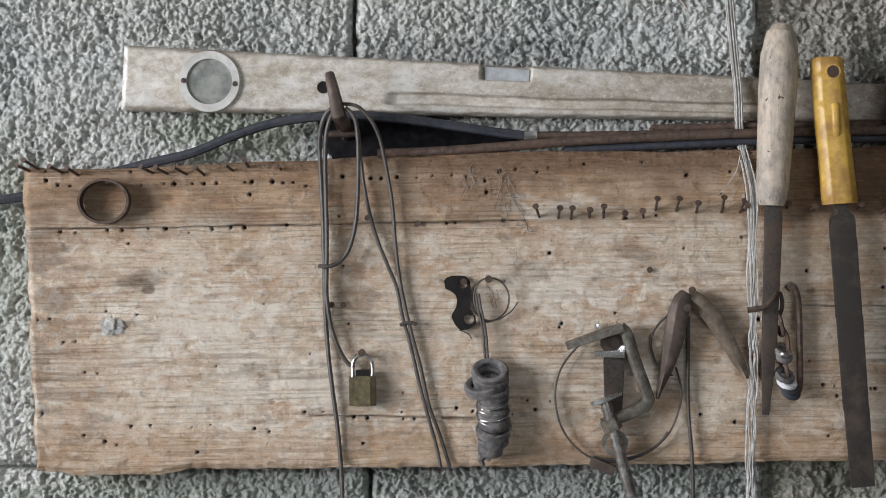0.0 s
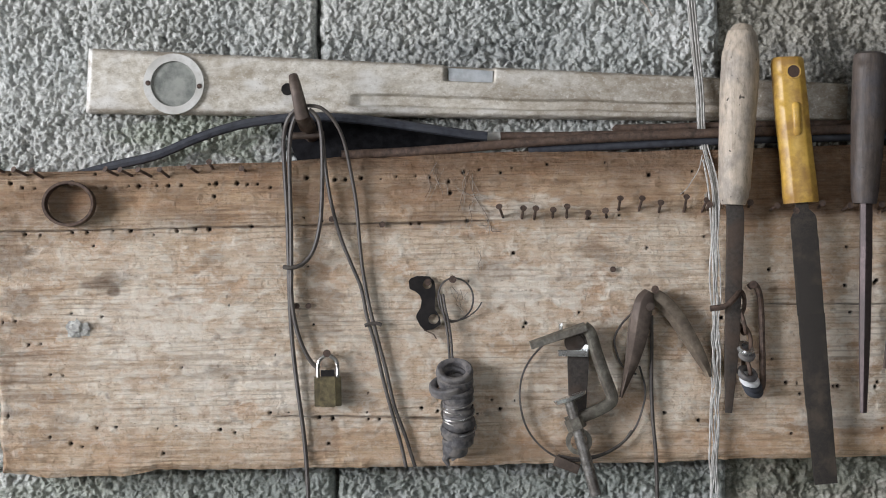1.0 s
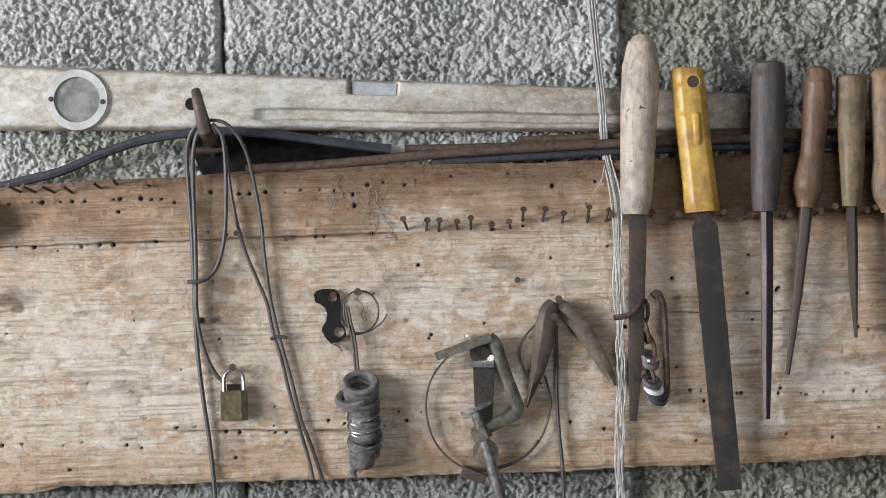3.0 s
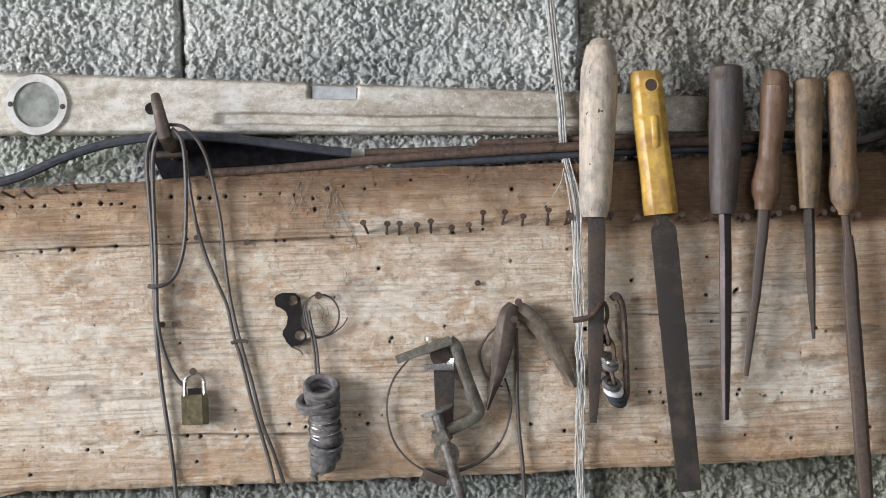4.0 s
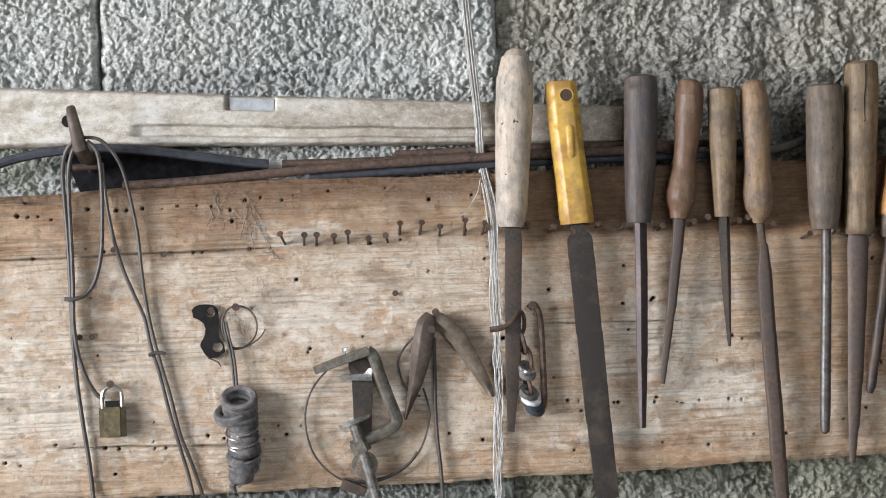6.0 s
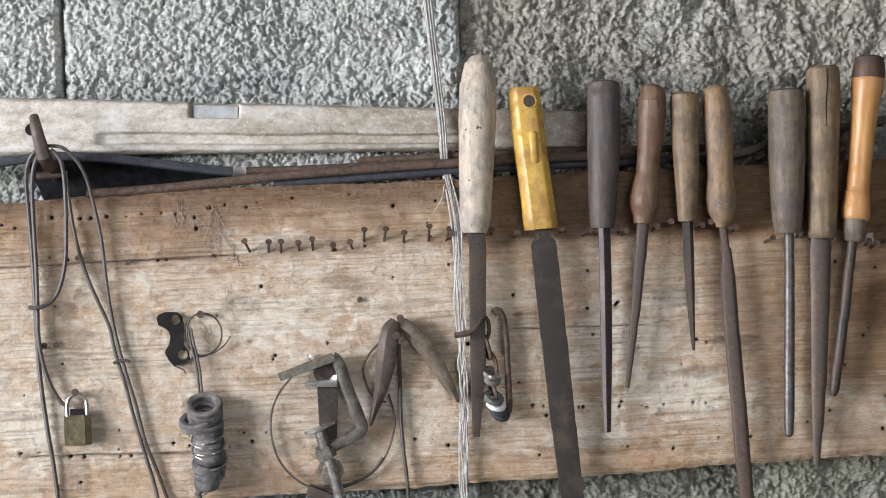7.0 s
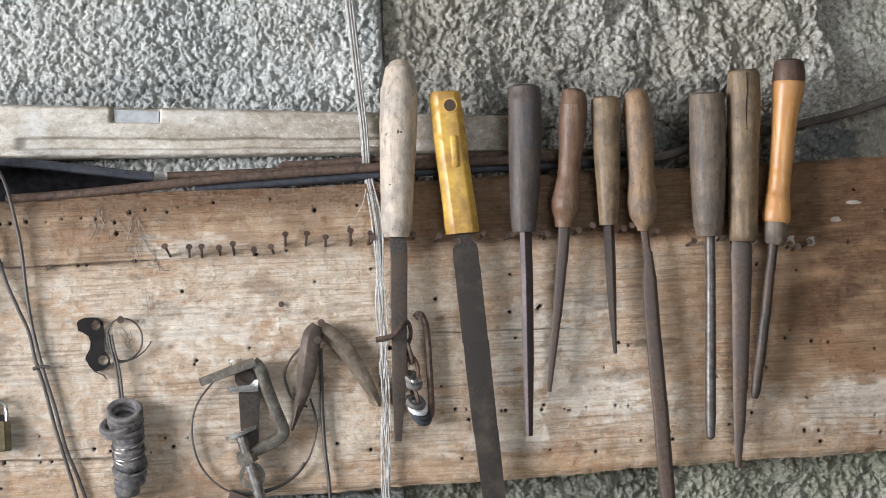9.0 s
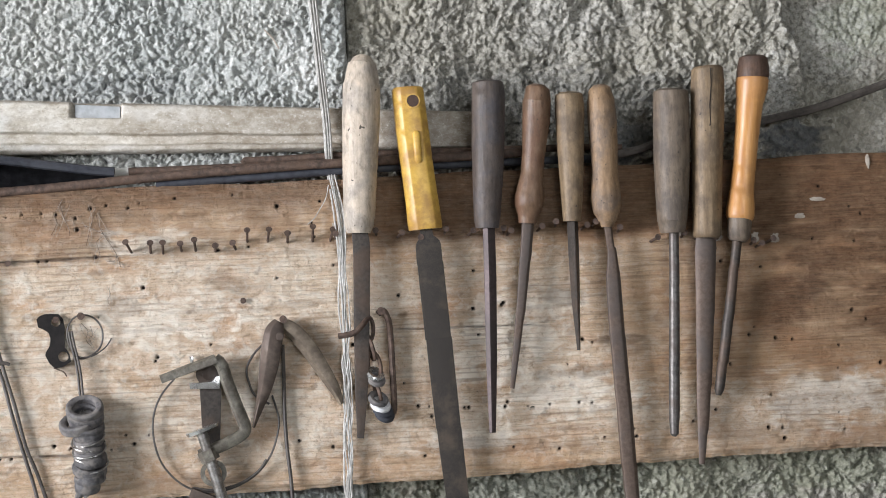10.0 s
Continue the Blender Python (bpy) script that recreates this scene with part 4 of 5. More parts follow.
for tx, tz in [(-0.0822, 1.4157), (-0.0718, 1.4156), (-0.0503, 1.4913), (-0.0060, 1.4860), (0.1962, 1.4433)]:
    nail((tx, 0.004, tz), (tx, -0.003, tz), 0.0013, 0.0027)


# ---- files in a row ----
def file_tool(label, handle, mats, blade, section, blade_mat, y=-0.017, flat=1.0, thick=0.35, group="files on the board"):
    """handle: (x, z, half width) from top to bottom; blade: the same, with its thickness as a share of the width."""
    f = thing("file", label, "file", group)
    def dense_of(rows, n):
        """Even steps along z, the widths a little smoothed, the ends kept."""
        zs = np.array([r[1] for r in rows])
        k = np.unique(np.concatenate([np.linspace(0, 1, n), (zs - zs[0]) / (zs[-1] - zs[0])]).round(4))
        z = zs[0] + (zs[-1] - zs[0]) * k
        x, w = (np.interp(-z, -zs, [r[c] for r in rows]) for c in (0, 2))
        for _ in range(2):
            x[1:-1] = (x[:-2] + 2 * x[1:-1] + x[2:]) / 4
            w[2:-2] = (w[1:-3] + 2 * w[2:-2] + w[3:-1]) / 4
        return [(float(a), y, float(b)) for a, b in zip(x, z)], [float(v) for v in w]
    dense, ws = dense_of(handle, 26)
    part("handle", loft(bmesh.new(), dense, ws, [w * flat for w in ws], RRECT if mats == M_YELLOW else circle(20)), mats, f)
    dense, ws = dense_of(blade, 16)
    part("blade", loft(bmesh.new(), dense, ws, [w * thick for w in ws], section), blade_mat, f)
    return f


f1 = file_tool("flat file with a thick greyed wooden handle", [(0.3112, 1.6567, 0.00300), (0.3111, 1.6546, 0.00800), (0.3109, 1.6491, 0.01250), (0.3094, 1.6300, 0.01650), (0.3075, 1.5999, 0.01700), (0.3043, 1.5547, 0.01550), (0.3018, 1.5121, 0.01400), (0.3009, 1.5036, 0.01250), (0.3006, 1.4981, 0.01050)], M_H_GREY,
               [(0.3011, 1.4991, 0.00700), (0.3028, 1.4920, 0.00750), (0.2996, 1.4244, 0.00700), (0.2967, 1.3645, 0.00600), (0.2934, 1.3167, 0.00300)], SQUARE, M_FILE)
f2 = file_tool("flat rasp with a yellow plastic handle", [(0.3502, 1.6261, 0.01200), (0.3501, 1.6240, 0.01375), (0.3510, 1.6109, 0.01400), (0.3528, 1.5855, 0.01450), (0.3552, 1.5577, 0.01420), (0.3580, 1.5273, 0.01440), (0.3599, 1.5045, 0.01500), (0.3603, 1.4990, 0.01450)], M_YELLOW,
               [(0.3606, 1.5000, 0.00550), (0.3609, 1.4930, 0.00580), (0.3613, 1.4895, 0.01000), (0.3617, 1.4870, 0.01130), (0.3626, 1.4701, 0.01150), (0.3672, 1.4014, 0.01150), (0.3722, 1.3230, 0.01100), (0.3777, 1.2534, 0.01000)], SQUARE, M_RASP, flat=0.62, thick=0.16)
f3 = file_tool("square file with a dark wooden handle", [(0.4227, 1.6296, 0.01000), (0.4226, 1.6276, 0.01400), (0.4227, 1.6184, 0.01500), (0.4205, 1.5753, 0.01500), (0.4180, 1.5349, 0.01350), (0.4161, 1.5071, 0.01200), (0.4156, 1.4975, 0.01050)], M_H_DARK,
               [(0.4173, 1.4994, 0.00550), (0.4163, 1.4488, 0.00550), (0.4138, 1.3782, 0.00500), (0.4116, 1.3147, 0.00300)], RIDGE, M_FILE_PURPLE, thick=0.9)
f4 = file_tool("small tapered file with a red-brown turned handle", [(0.4688, 1.6244, 0.00600), (0.4681, 1.6214, 0.01050), (0.4664, 1.6092, 0.01300), (0.4644, 1.5889, 0.01250), (0.4612, 1.5636, 0.01050), (0.4584, 1.5433, 0.01020), (0.4556, 1.5256, 0.01320), (0.4544, 1.5140, 0.01300), (0.4536, 1.5079, 0.00950), (0.4527, 1.4999, 0.00850)], M_H_BROWN,
               [(0.4532, 1.5008, 0.00550), (0.4490, 1.4675, 0.00500), (0.4418, 1.4172, 0.00400), (0.4314, 1.3530, 0.00200)], CHAMFER, M_FILE_BROWN, thick=0.6)
f5 = file_tool("slim three-cornered file with an olive-brown wooden handle", [(0.4958, 1.6163, 0.00900), (0.4957, 1.6143, 0.01250), (0.4961, 1.6030, 0.01350), (0.4951, 1.5724, 0.01250), (0.4946, 1.5418, 0.01100), (0.4938, 1.5164, 0.00950), (0.4929, 1.5001, 0.00800)], M_H_OLIVE,
               [(0.4941, 1.5021, 0.00500), (0.4940, 1.4705, 0.00500), (0.4935, 1.4298, 0.00400), (0.4937, 1.3840, 0.00150)], TRIANGLE, M_FILE, thick=0.9)
f6 = file_tool("long flat file with a tan turned handle", [(0.5241, 1.6225, 0.00500), (0.5245, 1.6194, 0.00950), (0.5250, 1.6097, 0.01250), (0.5254, 1.5866, 0.01350), (0.5257, 1.5610, 0.01230), (0.5256, 1.5406, 0.01180), (0.5251, 1.5201, 0.01400), (0.5254, 1.5058, 0.01200), (0.5256, 1.4986, 0.00750), (0.5253, 1.4935, 0.00550)], M_H_TAN,
               [(0.5259, 1.4945, 0.00350), (0.5285, 1.4740, 0.00350), (0.5294, 1.4627, 0.00450), (0.5283, 1.4515, 0.00675), (0.5300, 1.3923, 0.00700), (0.5325, 1.3412, 0.00700), (0.5345, 1.2800, 0.00700), (0.5361, 1.2494, 0.00650), (0.5381, 1.1985, 0.00450)], CHAMFER, M_FILE_BROWN, thick=0.55)
f7 = file_tool("round file with a grey-brown cylindrical wooden handle", [(0.5900, 1.6160, 0.01200), (0.5899, 1.6139, 0.01550), (0.5899, 1.6046, 0.01650), (0.5878, 1.5533, 0.01650), (0.5864, 1.5174, 0.01500), (0.5853, 1.4959, 0.01350), (0.5853, 1.4857, 0.01100)], M_H_ASH,
               [(0.5864, 1.4877, 0.00450), (0.5845, 1.4406, 0.00475), (0.5807, 1.3692, 0.00500), (0.5780, 1.3183, 0.00500), (0.5773, 1.3040, 0.00400), (0.5772, 1.3015, 0.00150)], circle(14), M_STEEL, thick=1.0)
f8 = file_tool("half-round file with a split olive wooden handle", [(0.6251, 1.6355, 0.01200), (0.6254, 1.6329, 0.01450), (0.6244, 1.6138, 0.01550), (0.6228, 1.5829, 0.01500), (0.6201, 1.5418, 0.01400), (0.6179, 1.5007, 0.01350), (0.6169, 1.4822, 0.01300), (0.6168, 1.4797, 0.01100)], M_H_OLIVE,
               [(0.6164, 1.4823, 0.00900), (0.6158, 1.4699, 0.01000), (0.6120, 1.4085, 0.00850), (0.6077, 1.3472, 0.00700), (0.6044, 1.3064, 0.00500), (0.6017, 1.2749, 0.00250)], HALF_ROUND, M_FILE_BROWN, thick=0.22)
f9 = file_tool("thin round file with an orange lacquered handle", [(0.6666, 1.6246, 0.01400), (0.6669, 1.6205, 0.01500), (0.6654, 1.6123, 0.01450), (0.6633, 1.6020, 0.01250), (0.6590, 1.5711, 0.01100), (0.6547, 1.5403, 0.01050), (0.6514, 1.5198, 0.01100), (0.6497, 1.5065, 0.01300), (0.6486, 1.4973, 0.01300), (0.6479, 1.4942, 0.01100)], M_H_ORANGE,
               [(0.6456, 1.4799, 0.00450), (0.6410, 1.4533, 0.00450), (0.6333, 1.4074, 0.00500), (0.6258, 1.3667, 0.00500), (0.6208, 1.3414, 0.00450), (0.6200, 1.3363, 0.00250)], circle(12), M_FILE, thick=1.0)
part("end_cap", loft(bmesh.new(), *(lambda q: ([(x, -0.018, z) for x, z, w in q], [w for x, z, w in q]))([(0.6687, 1.6437, 0.00950), (0.6686, 1.6417, 0.01300), (0.6681, 1.6329, 0.01450), (0.6673, 1.6267, 0.01500), (0.6671, 1.6236, 0.01450)]), None, circle(20)), M_H_END, f9.children[0], "dark turned end cap")
part("ferrule", loft(bmesh.new(), *(lambda q: ([(x, -0.018, z) for x, z, w in q], [w for x, z, w in q]))([(0.6480, 1.4957, 0.01100), (0.6470, 1.4865, 0.01100), (0.6461, 1.4788, 0.01000), (0.6453, 1.4752, 0.00750)]), None, circle(20)), M_H_ASH, f9, "worn brown wooden ferrule")
# dark disc on the face gives the hole's shade; nothing is cut
part("hang_hole", disc(((0.3533, 1.6129)), 0.0058, -0.0272, -0.024), M_H_END, f2.children[0], "dark disc put in for the shaded hanging hole")
part("hole_rim", ring(((0.3533, 1.6129)), 0.0054, 0.0064, -0.0278, -0.024, 24), M_YELLOW, f2.children[0])
part("embossed_bar", loft(bmesh.new(), [(x, -0.0262, z) for x, z in [(0.3549, 1.5861), (0.3553, 1.5841), (0.3561, 1.5595), (0.3565, 1.5575)]], [0.002, 0.0036, 0.0036, 0.002], [0.001, 0.002, 0.002, 0.001], circle(10)), M_YELLOW, f2.children[0])

# ---- spirit level ----
LV = 0.022


level = thing("spirit_level", "long worn aluminium spirit level with a round vial window", "spirit level")
L_TL, L_BL = (-0.2660, 1.6478), (-0.2695, 1.5906)
L_TR, L_BR = (0.4131, 1.6066), (0.4114, 1.5728)
N0, N1 = (0.0511, 1.6281), (0.0963, 1.6242)
ND0, ND1 = (0.0539, 1.6115), (0.0941, 1.6091)
LEN = math.dist(L_TL, L_TR)


def level_height(x, z):
    """x runs along the level in metres, z across it from 0 (bottom) to 1."""
    k = x / LEN
    bx, bz = L_BL[0] + (L_BR[0] - L_BL[0]) * k, L_BL[1] + (L_BR[1] - L_BL[1]) * k
    tx, tz = L_TL[0] + (L_TR[0] - L_TL[0]) * k, L_TL[1] + (L_TR[1] - L_TL[1]) * k
    X, Z = bx + (tx - bx) * z, bz + (tz - bz) * z
    w = 0.055
    edge = np.minimum(np.minimum(z * w, (1 - z) * w), x) + 0.0011 * lattice(x * 55, z * 5, 301)
    h = -0.004 * (1 - smooth(-0.0004, 0.0046, edge)) ** 2
    mid = 0.30 - 0.06 * k
    channel = smooth(0.232, 0.246, x) * (1 - smooth(0.58, 0.60, x)) * (1 - smooth(0.075, 0.13, np.abs(z - mid + 0.05 * lattice(x * 12, z * 0, 302))))
    h = h - 0.0045 * channel
    a, b = math.dist(N0, L_TL), math.dist(N1, L_TL)
    notch = smooth(a - 0.0005, a + 0.0035, x) * (1 - smooth(b - 0.002, b + 0.0005, x)) * smooth(0.67, 0.73, z)
    h = h - 0.010 * notch
    h = h + 0.0003 * fbm(x, z * 0.055, 60, 303, 3) - 0.0007 * np.clip(lattice(x * 50, z * 5, 304) - 0.4, 0, 1)
    return h, X, Z


def level_wear_tones(x, z):
    pale = np.zeros_like(x)
    # darker along both long edges
    dark = np.maximum(0.75 * smooth(0.9, 1.0, z + 0.05 * lattice(x * 25, z * 3, 305)), 0.6 * (1 - smooth(0.0, 0.10, z + 0.05 * lattice(x * 30, z * 3, 309))))
    dark = np.maximum(dark, 0.78 * smooth(0.27, 0.58, x + 0.07 * lattice(x * 9, z * 3, 306)))
    dark = np.maximum(dark, 0.9 * smooth(0.50, 0.60, x))
    dark = np.maximum(dark, 0.6 * spot(x, z * 0.055, 0.40, 0.022, 0.09, 0.004))
    dark = np.maximum(dark, 0.5 * np.clip(lattice(x * 22, z * 5, 307) - 0.15, 0, 1))
    pale = smooth(0.1, 0.6, lattice(x * 30, z * 4, 308)) * (1 - smooth(0.3, 0.5, x))
    # narrow pale strip at the left end
    pale = np.maximum(pale, 1.6 * (x < 0.0035))
    return np.stack([pale, np.clip(dark * (x > 0.0035), 0, 1), 0 * x], -1)


relief("body", 0, LEN, 0, 1, LEN / 440, LV, WALL - 0.001, level_height, M_LEVEL, level, wear=level_wear_tones)
VC = (-0.1901, 1.6144)
vial_ring = part("vial_ring", ring(VC, 0.0203, 0.0270, LV - 0.0032, LV + 0.004, 40), M_LEVEL_RING, level, "pale plastic ring round the vial")
part("vial", disc(VC, 0.0206, LV - 0.0010, LV + 0.004, 36), M_VIAL, level, "clouded round vial window")
for c in [(-0.2128, 1.6154), (-0.1673, 1.6120)]:
    part("screw", disc(c, 0.0024, LV - 0.0040, LV, 10, 0.0005), M_NAIL, vial_ring)
part("notch_vial", prism([(0.0560, 1.6128), (0.0925, 1.6104), (0.0944, 1.6125), (0.0950, 1.6228), (0.0545, 1.6262), (0.0545, 1.6150)], LV + 0.0035, LV + 0.009, 0.0015), M_NOTCH, level, "grey clouded vial set in the notch")
# black disc on the body in place of a shaded hole
part("hang_hole", disc(((-0.0893, 1.6084)), 0.0055, LV - 0.0006, LV + 0.002, 16), M_BLACK, level, "black disc put in for the shaded hole in the level")
# ---- hook, hose and rods along the top ----
hook = thing("wall_hook", "forged rusty iron hook driven in above the board", "hook")
part("shank", loft(bmesh.new(), [(x, y, z) for (x, z), y in zip([(-0.0813, 1.6165), (-0.0794, 1.6076), (-0.0766, 1.5953), (-0.0738, 1.5805), (-0.0709, 1.5721)], (-0.016, -0.022, -0.024, -0.02, -0.004))], [0.0040, 0.0050, 0.0056, 0.0066, 0.0065], [0.0032, 0.004, 0.0045, 0.005, 0.005], circle(9)), M_CALIPER, hook)
part("spike", loft(bmesh.new(), [(x, y, z) for (x, z), y in zip([(-0.0704, 1.5763), (-0.0686, 1.5639)], (-0.006, 0.05))], 0.0065, 0.006, circle(9)), M_CALIPER, hook)
part("stem", loft(bmesh.new(), [(x, y, z) for (x, z), y in zip([(-0.0850, 1.5658), (-0.0610, 1.5665)], (0.01, 0.012))], 0.0032, None, circle(10)), M_CALIPER, hook)

hose = thing("rubber_hose", "black rubber hose looped behind the board", "hose")
part("tube", tube([(x, y, z) for (x, z), y in zip([(-0.4092, 1.5089), (-0.3789, 1.5117), (-0.3537, 1.5159), (-0.3033, 1.5290), (-0.2477, 1.5426), (-0.2073, 1.5513), (-0.1669, 1.5670), (-0.1264, 1.5782), (-0.0759, 1.5828), (-0.0255, 1.5798), (0.0250, 1.5722), (0.0653, 1.5657), (0.0880, 1.5630)], (0.034, 0.034, 0.036, 0.036, 0.03, 0.026, 0.022, 0.02, 0.016, 0.012, 0.01, 0.01, 0.01))], 0.0042), M_HOSE, hose)

rod1 = thing("steel_rod", "rusty steel rod lying on the board's upper edge", "rod")
part("bar", loft(bmesh.new(), spline([(x, 0.004, z) for x, z in [(-0.0410, 1.5478), (0.0244, 1.5501), (0.1235, 1.5565), (0.2029, 1.5602), (0.2823, 1.5624), (0.4106, 1.5642), (0.4732, 1.5668)]], 4), 0.0042, None, circle(10)), M_RUST, rod1)
rod2 = thing("steel_rod", "thin dark rod with a pale bare tip above the board", "rod")
part("bar", loft(bmesh.new(), spline([(x, 0.018, z) for x, z in [(0.0974, 1.5635), (0.1451, 1.5631), (0.2003, 1.5635), (0.2756, 1.5648)]], 4), 0.0036, None, circle(10)), M_RUST, rod2)
part("tip", loft(bmesh.new(), [(x, 0.018, z) for x, z in [(0.0859, 1.5631), (0.0999, 1.5635)]], 0.0037, None, circle(10)), M_LEVEL_RING, rod2, "pale bare metal tip")
rod4 = thing("steel_rod", "brown rusty rod lying behind the file handles", "rod")
part("bar", loft(bmesh.new(), spline([(x, 0.018, z) for x, z in [(0.2034, 1.5685), (0.2064, 1.5690), (0.2455, 1.5691), (0.2908, 1.5701), (0.3920, 1.5701), (0.4970, 1.5691), (0.5501, 1.5670)]], 4), [0.001] + [0.0034] * 24, None, circle(10)), M_RUST, rod4)
# added black sheet: stands for the deep shade between level and board
strip = thing("rubber_strip", "black sheet added for the shaded gap between level and board", "rubber strip")
part("sheet", prism([(-0.0964, 1.5798), (-0.0559, 1.5839), (0.0048, 1.5798), (0.0908, 1.5637), (0.0755, 1.5537), (-0.0309, 1.5482), (-0.0563, 1.5409), (-0.0816, 1.5437)], 0.034, 0.0385, 0.001), M_GAP_SHADE, strip)
rod3 = thing("steel_rod", "black iron bar lying behind the file handles", "rod")
part("bar", loft(bmesh.new(), spline([(x, 0.008, z) for x, z in [(0.1241, 1.5496), (0.2737, 1.5551), (0.3385, 1.5566), (0.4421, 1.5575), (0.5367, 1.5574)]], 4), 0.0036, None, circle(10)), M_HOSE, rod3)
cable = thing("black_cable", "black cable rising along the rough wall", "cable")
part("sheath", tube([(x, y, z) for (x, z), y in zip([(0.5290, 1.5590), (0.5610, 1.5636), (0.6047, 1.5766), (0.6537, 1.5821), (0.6976, 1.5890), (0.7420, 1.5980), (0.8084, 1.6180), (0.8493, 1.6317)], (0.012, 0.012, 0.012, 0.016, 0.016, 0.018, 0.02, 0.02))], 0.0040), M_CORD, cable)

# ---- hanging things ----
iron_ring = thing("iron_ring", "rusty iron ring hung on a nail", "ring")
part("band", loft(bmesh.new(), [((RC[0] + 0.0213 * u), -0.0095, RC[1] + 0.0185 * v) for RC in [(-0.2785, 1.5079)] for u, v in circle(36)], 0.0013, 0.0075, SQUARE, closed=True), M_RUST, iron_ring)


def cord(name, label, runs, r, mat, category="cord"):
    c = thing(name, label, category)
    for pts in runs:
        part("strand", tube(pts, r, per=5, sides=8), mat, c)
    return c


def run(pts, y):
    return [(x, y if not isinstance(y, (list, tuple)) else y[i], z) for i, (x, z) in enumerate(pts)]


cord("electric_flex", "grey twin flex looped over the hook", [
    run([(-0.0709, 1.5880), (-0.0788, 1.5866), (-0.0867, 1.5773), (-0.0908, 1.5611), (-0.0906, 1.5340), (-0.0890, 1.4946), (-0.0884, 1.4552), (-0.0879, 1.4159), (-0.0858, 1.3765), (-0.0822, 1.3420), (-0.0781, 1.3075), (-0.0755, 1.2731), (-0.0744, 1.2387)], [-0.018, -0.02, -0.018, -0.012, -0.008, -0.007, -0.007, -0.006, -0.005, -0.005, -0.004, -0.003, -0.003]),
    run([(-0.0737, 1.5878), (-0.0797, 1.5805), (-0.0848, 1.5634), (-0.0861, 1.5339), (-0.0856, 1.4847), (-0.0859, 1.4503), (-0.0862, 1.4257), (-0.0835, 1.4011), (-0.0778, 1.3814), (-0.0701, 1.3666), (-0.0632, 1.3606)], [-0.016, -0.018, -0.016, -0.012, -0.01, -0.01, -0.01, -0.008, -0.008, -0.006, -0.005]),
    run([(-0.0677, 1.5865), (-0.0599, 1.5776), (-0.0572, 1.5580), (-0.0575, 1.5236), (-0.0598, 1.4893), (-0.0660, 1.4648), (-0.0749, 1.4531), (-0.0848, 1.4493), (-0.0926, 1.4499)], [-0.02, -0.02, -0.018, -0.016, -0.014, -0.014, -0.014, -0.015, -0.013])], 0.0019, M_CORD)
cord("electric_flex", "grey flex hung over the hook and tied with a knot", [
    run([(-0.0708, 1.5900), (-0.0581, 1.5879), (-0.0473, 1.5779), (-0.0387, 1.5606), (-0.0330, 1.5334), (-0.0284, 1.5038), (-0.0263, 1.4743), (-0.0236, 1.4447), (-0.0185, 1.4151), (-0.0128, 1.3904), (-0.0053, 1.3608), (0.0022, 1.3263), (0.0108, 1.3016), (0.0194, 1.2730)], [-0.018, -0.02, -0.018, -0.014, -0.01, -0.008, -0.007, -0.006, -0.006, -0.006, -0.005, -0.005, -0.004, -0.003]),
    run([(-0.0573, 1.5682), (-0.0547, 1.5336), (-0.0501, 1.5041), (-0.0425, 1.4744), (-0.0329, 1.4497), (-0.0252, 1.4299), (-0.0206, 1.4053), (-0.0139, 1.3806), (-0.0064, 1.3461), (0.0012, 1.3165), (0.0078, 1.2918), (0.0115, 1.2731)], -0.006)], 0.0016, M_CORD)
knot = thing("flex_knot", "short flex end tied round a pair of cords", "cord")
part("tie", tube(run([(-0.0226, 1.3975), (-0.0176, 1.3994), (-0.0117, 1.3994), (-0.0078, 1.3978)], -0.0085), 0.0016), M_CORD, knot)

padlock = thing("padlock", "small tarnished brass padlock with a bright steel shackle", "padlock")
PX, PZ = (-0.0557, 1.3407)
body = prism([(PX + dx, PZ + dz) for dx, dz in ((-0.0118, -0.0132), (0.0118, -0.0132), (0.0118, 0.0132), (-0.0118, 0.0132))], -0.0135, -0.0025)
bmesh.ops.bevel(body, geom=[e for e in body.edges if abs(e.verts[0].co.z - e.verts[1].co.z) > 0.02], offset=0.0050, segments=6, affect="EDGES")
bmesh.ops.bevel(body, geom=[e for e in body.edges if abs(e.verts[0].co.z - e.verts[1].co.z) < 0.001], offset=0.0007, segments=2, affect="EDGES")
part("body", body, M_BRASS, padlock)
part("shackle", tube([(PX + dx, -0.008, PZ + dz) for dx, dz in ((-0.0085, 0.012), (-0.0085, 0.0221), (-0.0065, 0.028), (0, 0.0315), (0.0065, 0.028), (0.0085, 0.022), (0.0085, 0.012))], 0.0017), M_SHACKLE, padlock, "bright steel shackle")
# added black plate for the dark gap between the shackle's legs
part("collar", prism([(PX + dx, PZ + dz) for dx, dz in ((-0.006, 0.0125), (0.006, 0.0125), (0.006, 0.0185), (-0.006, 0.0185))], -0.009, -0.0065), M_BLACK, padlock, "black plate added for the dark gap inside the shackle")
nail((PX, 0.004, PZ + 0.031), (PX, -0.016, PZ + 0.0335), 0.0014, 0.0034)

plate = thing("gasket_plate", "black sheet plate with two round holes hung on the board", "plate")
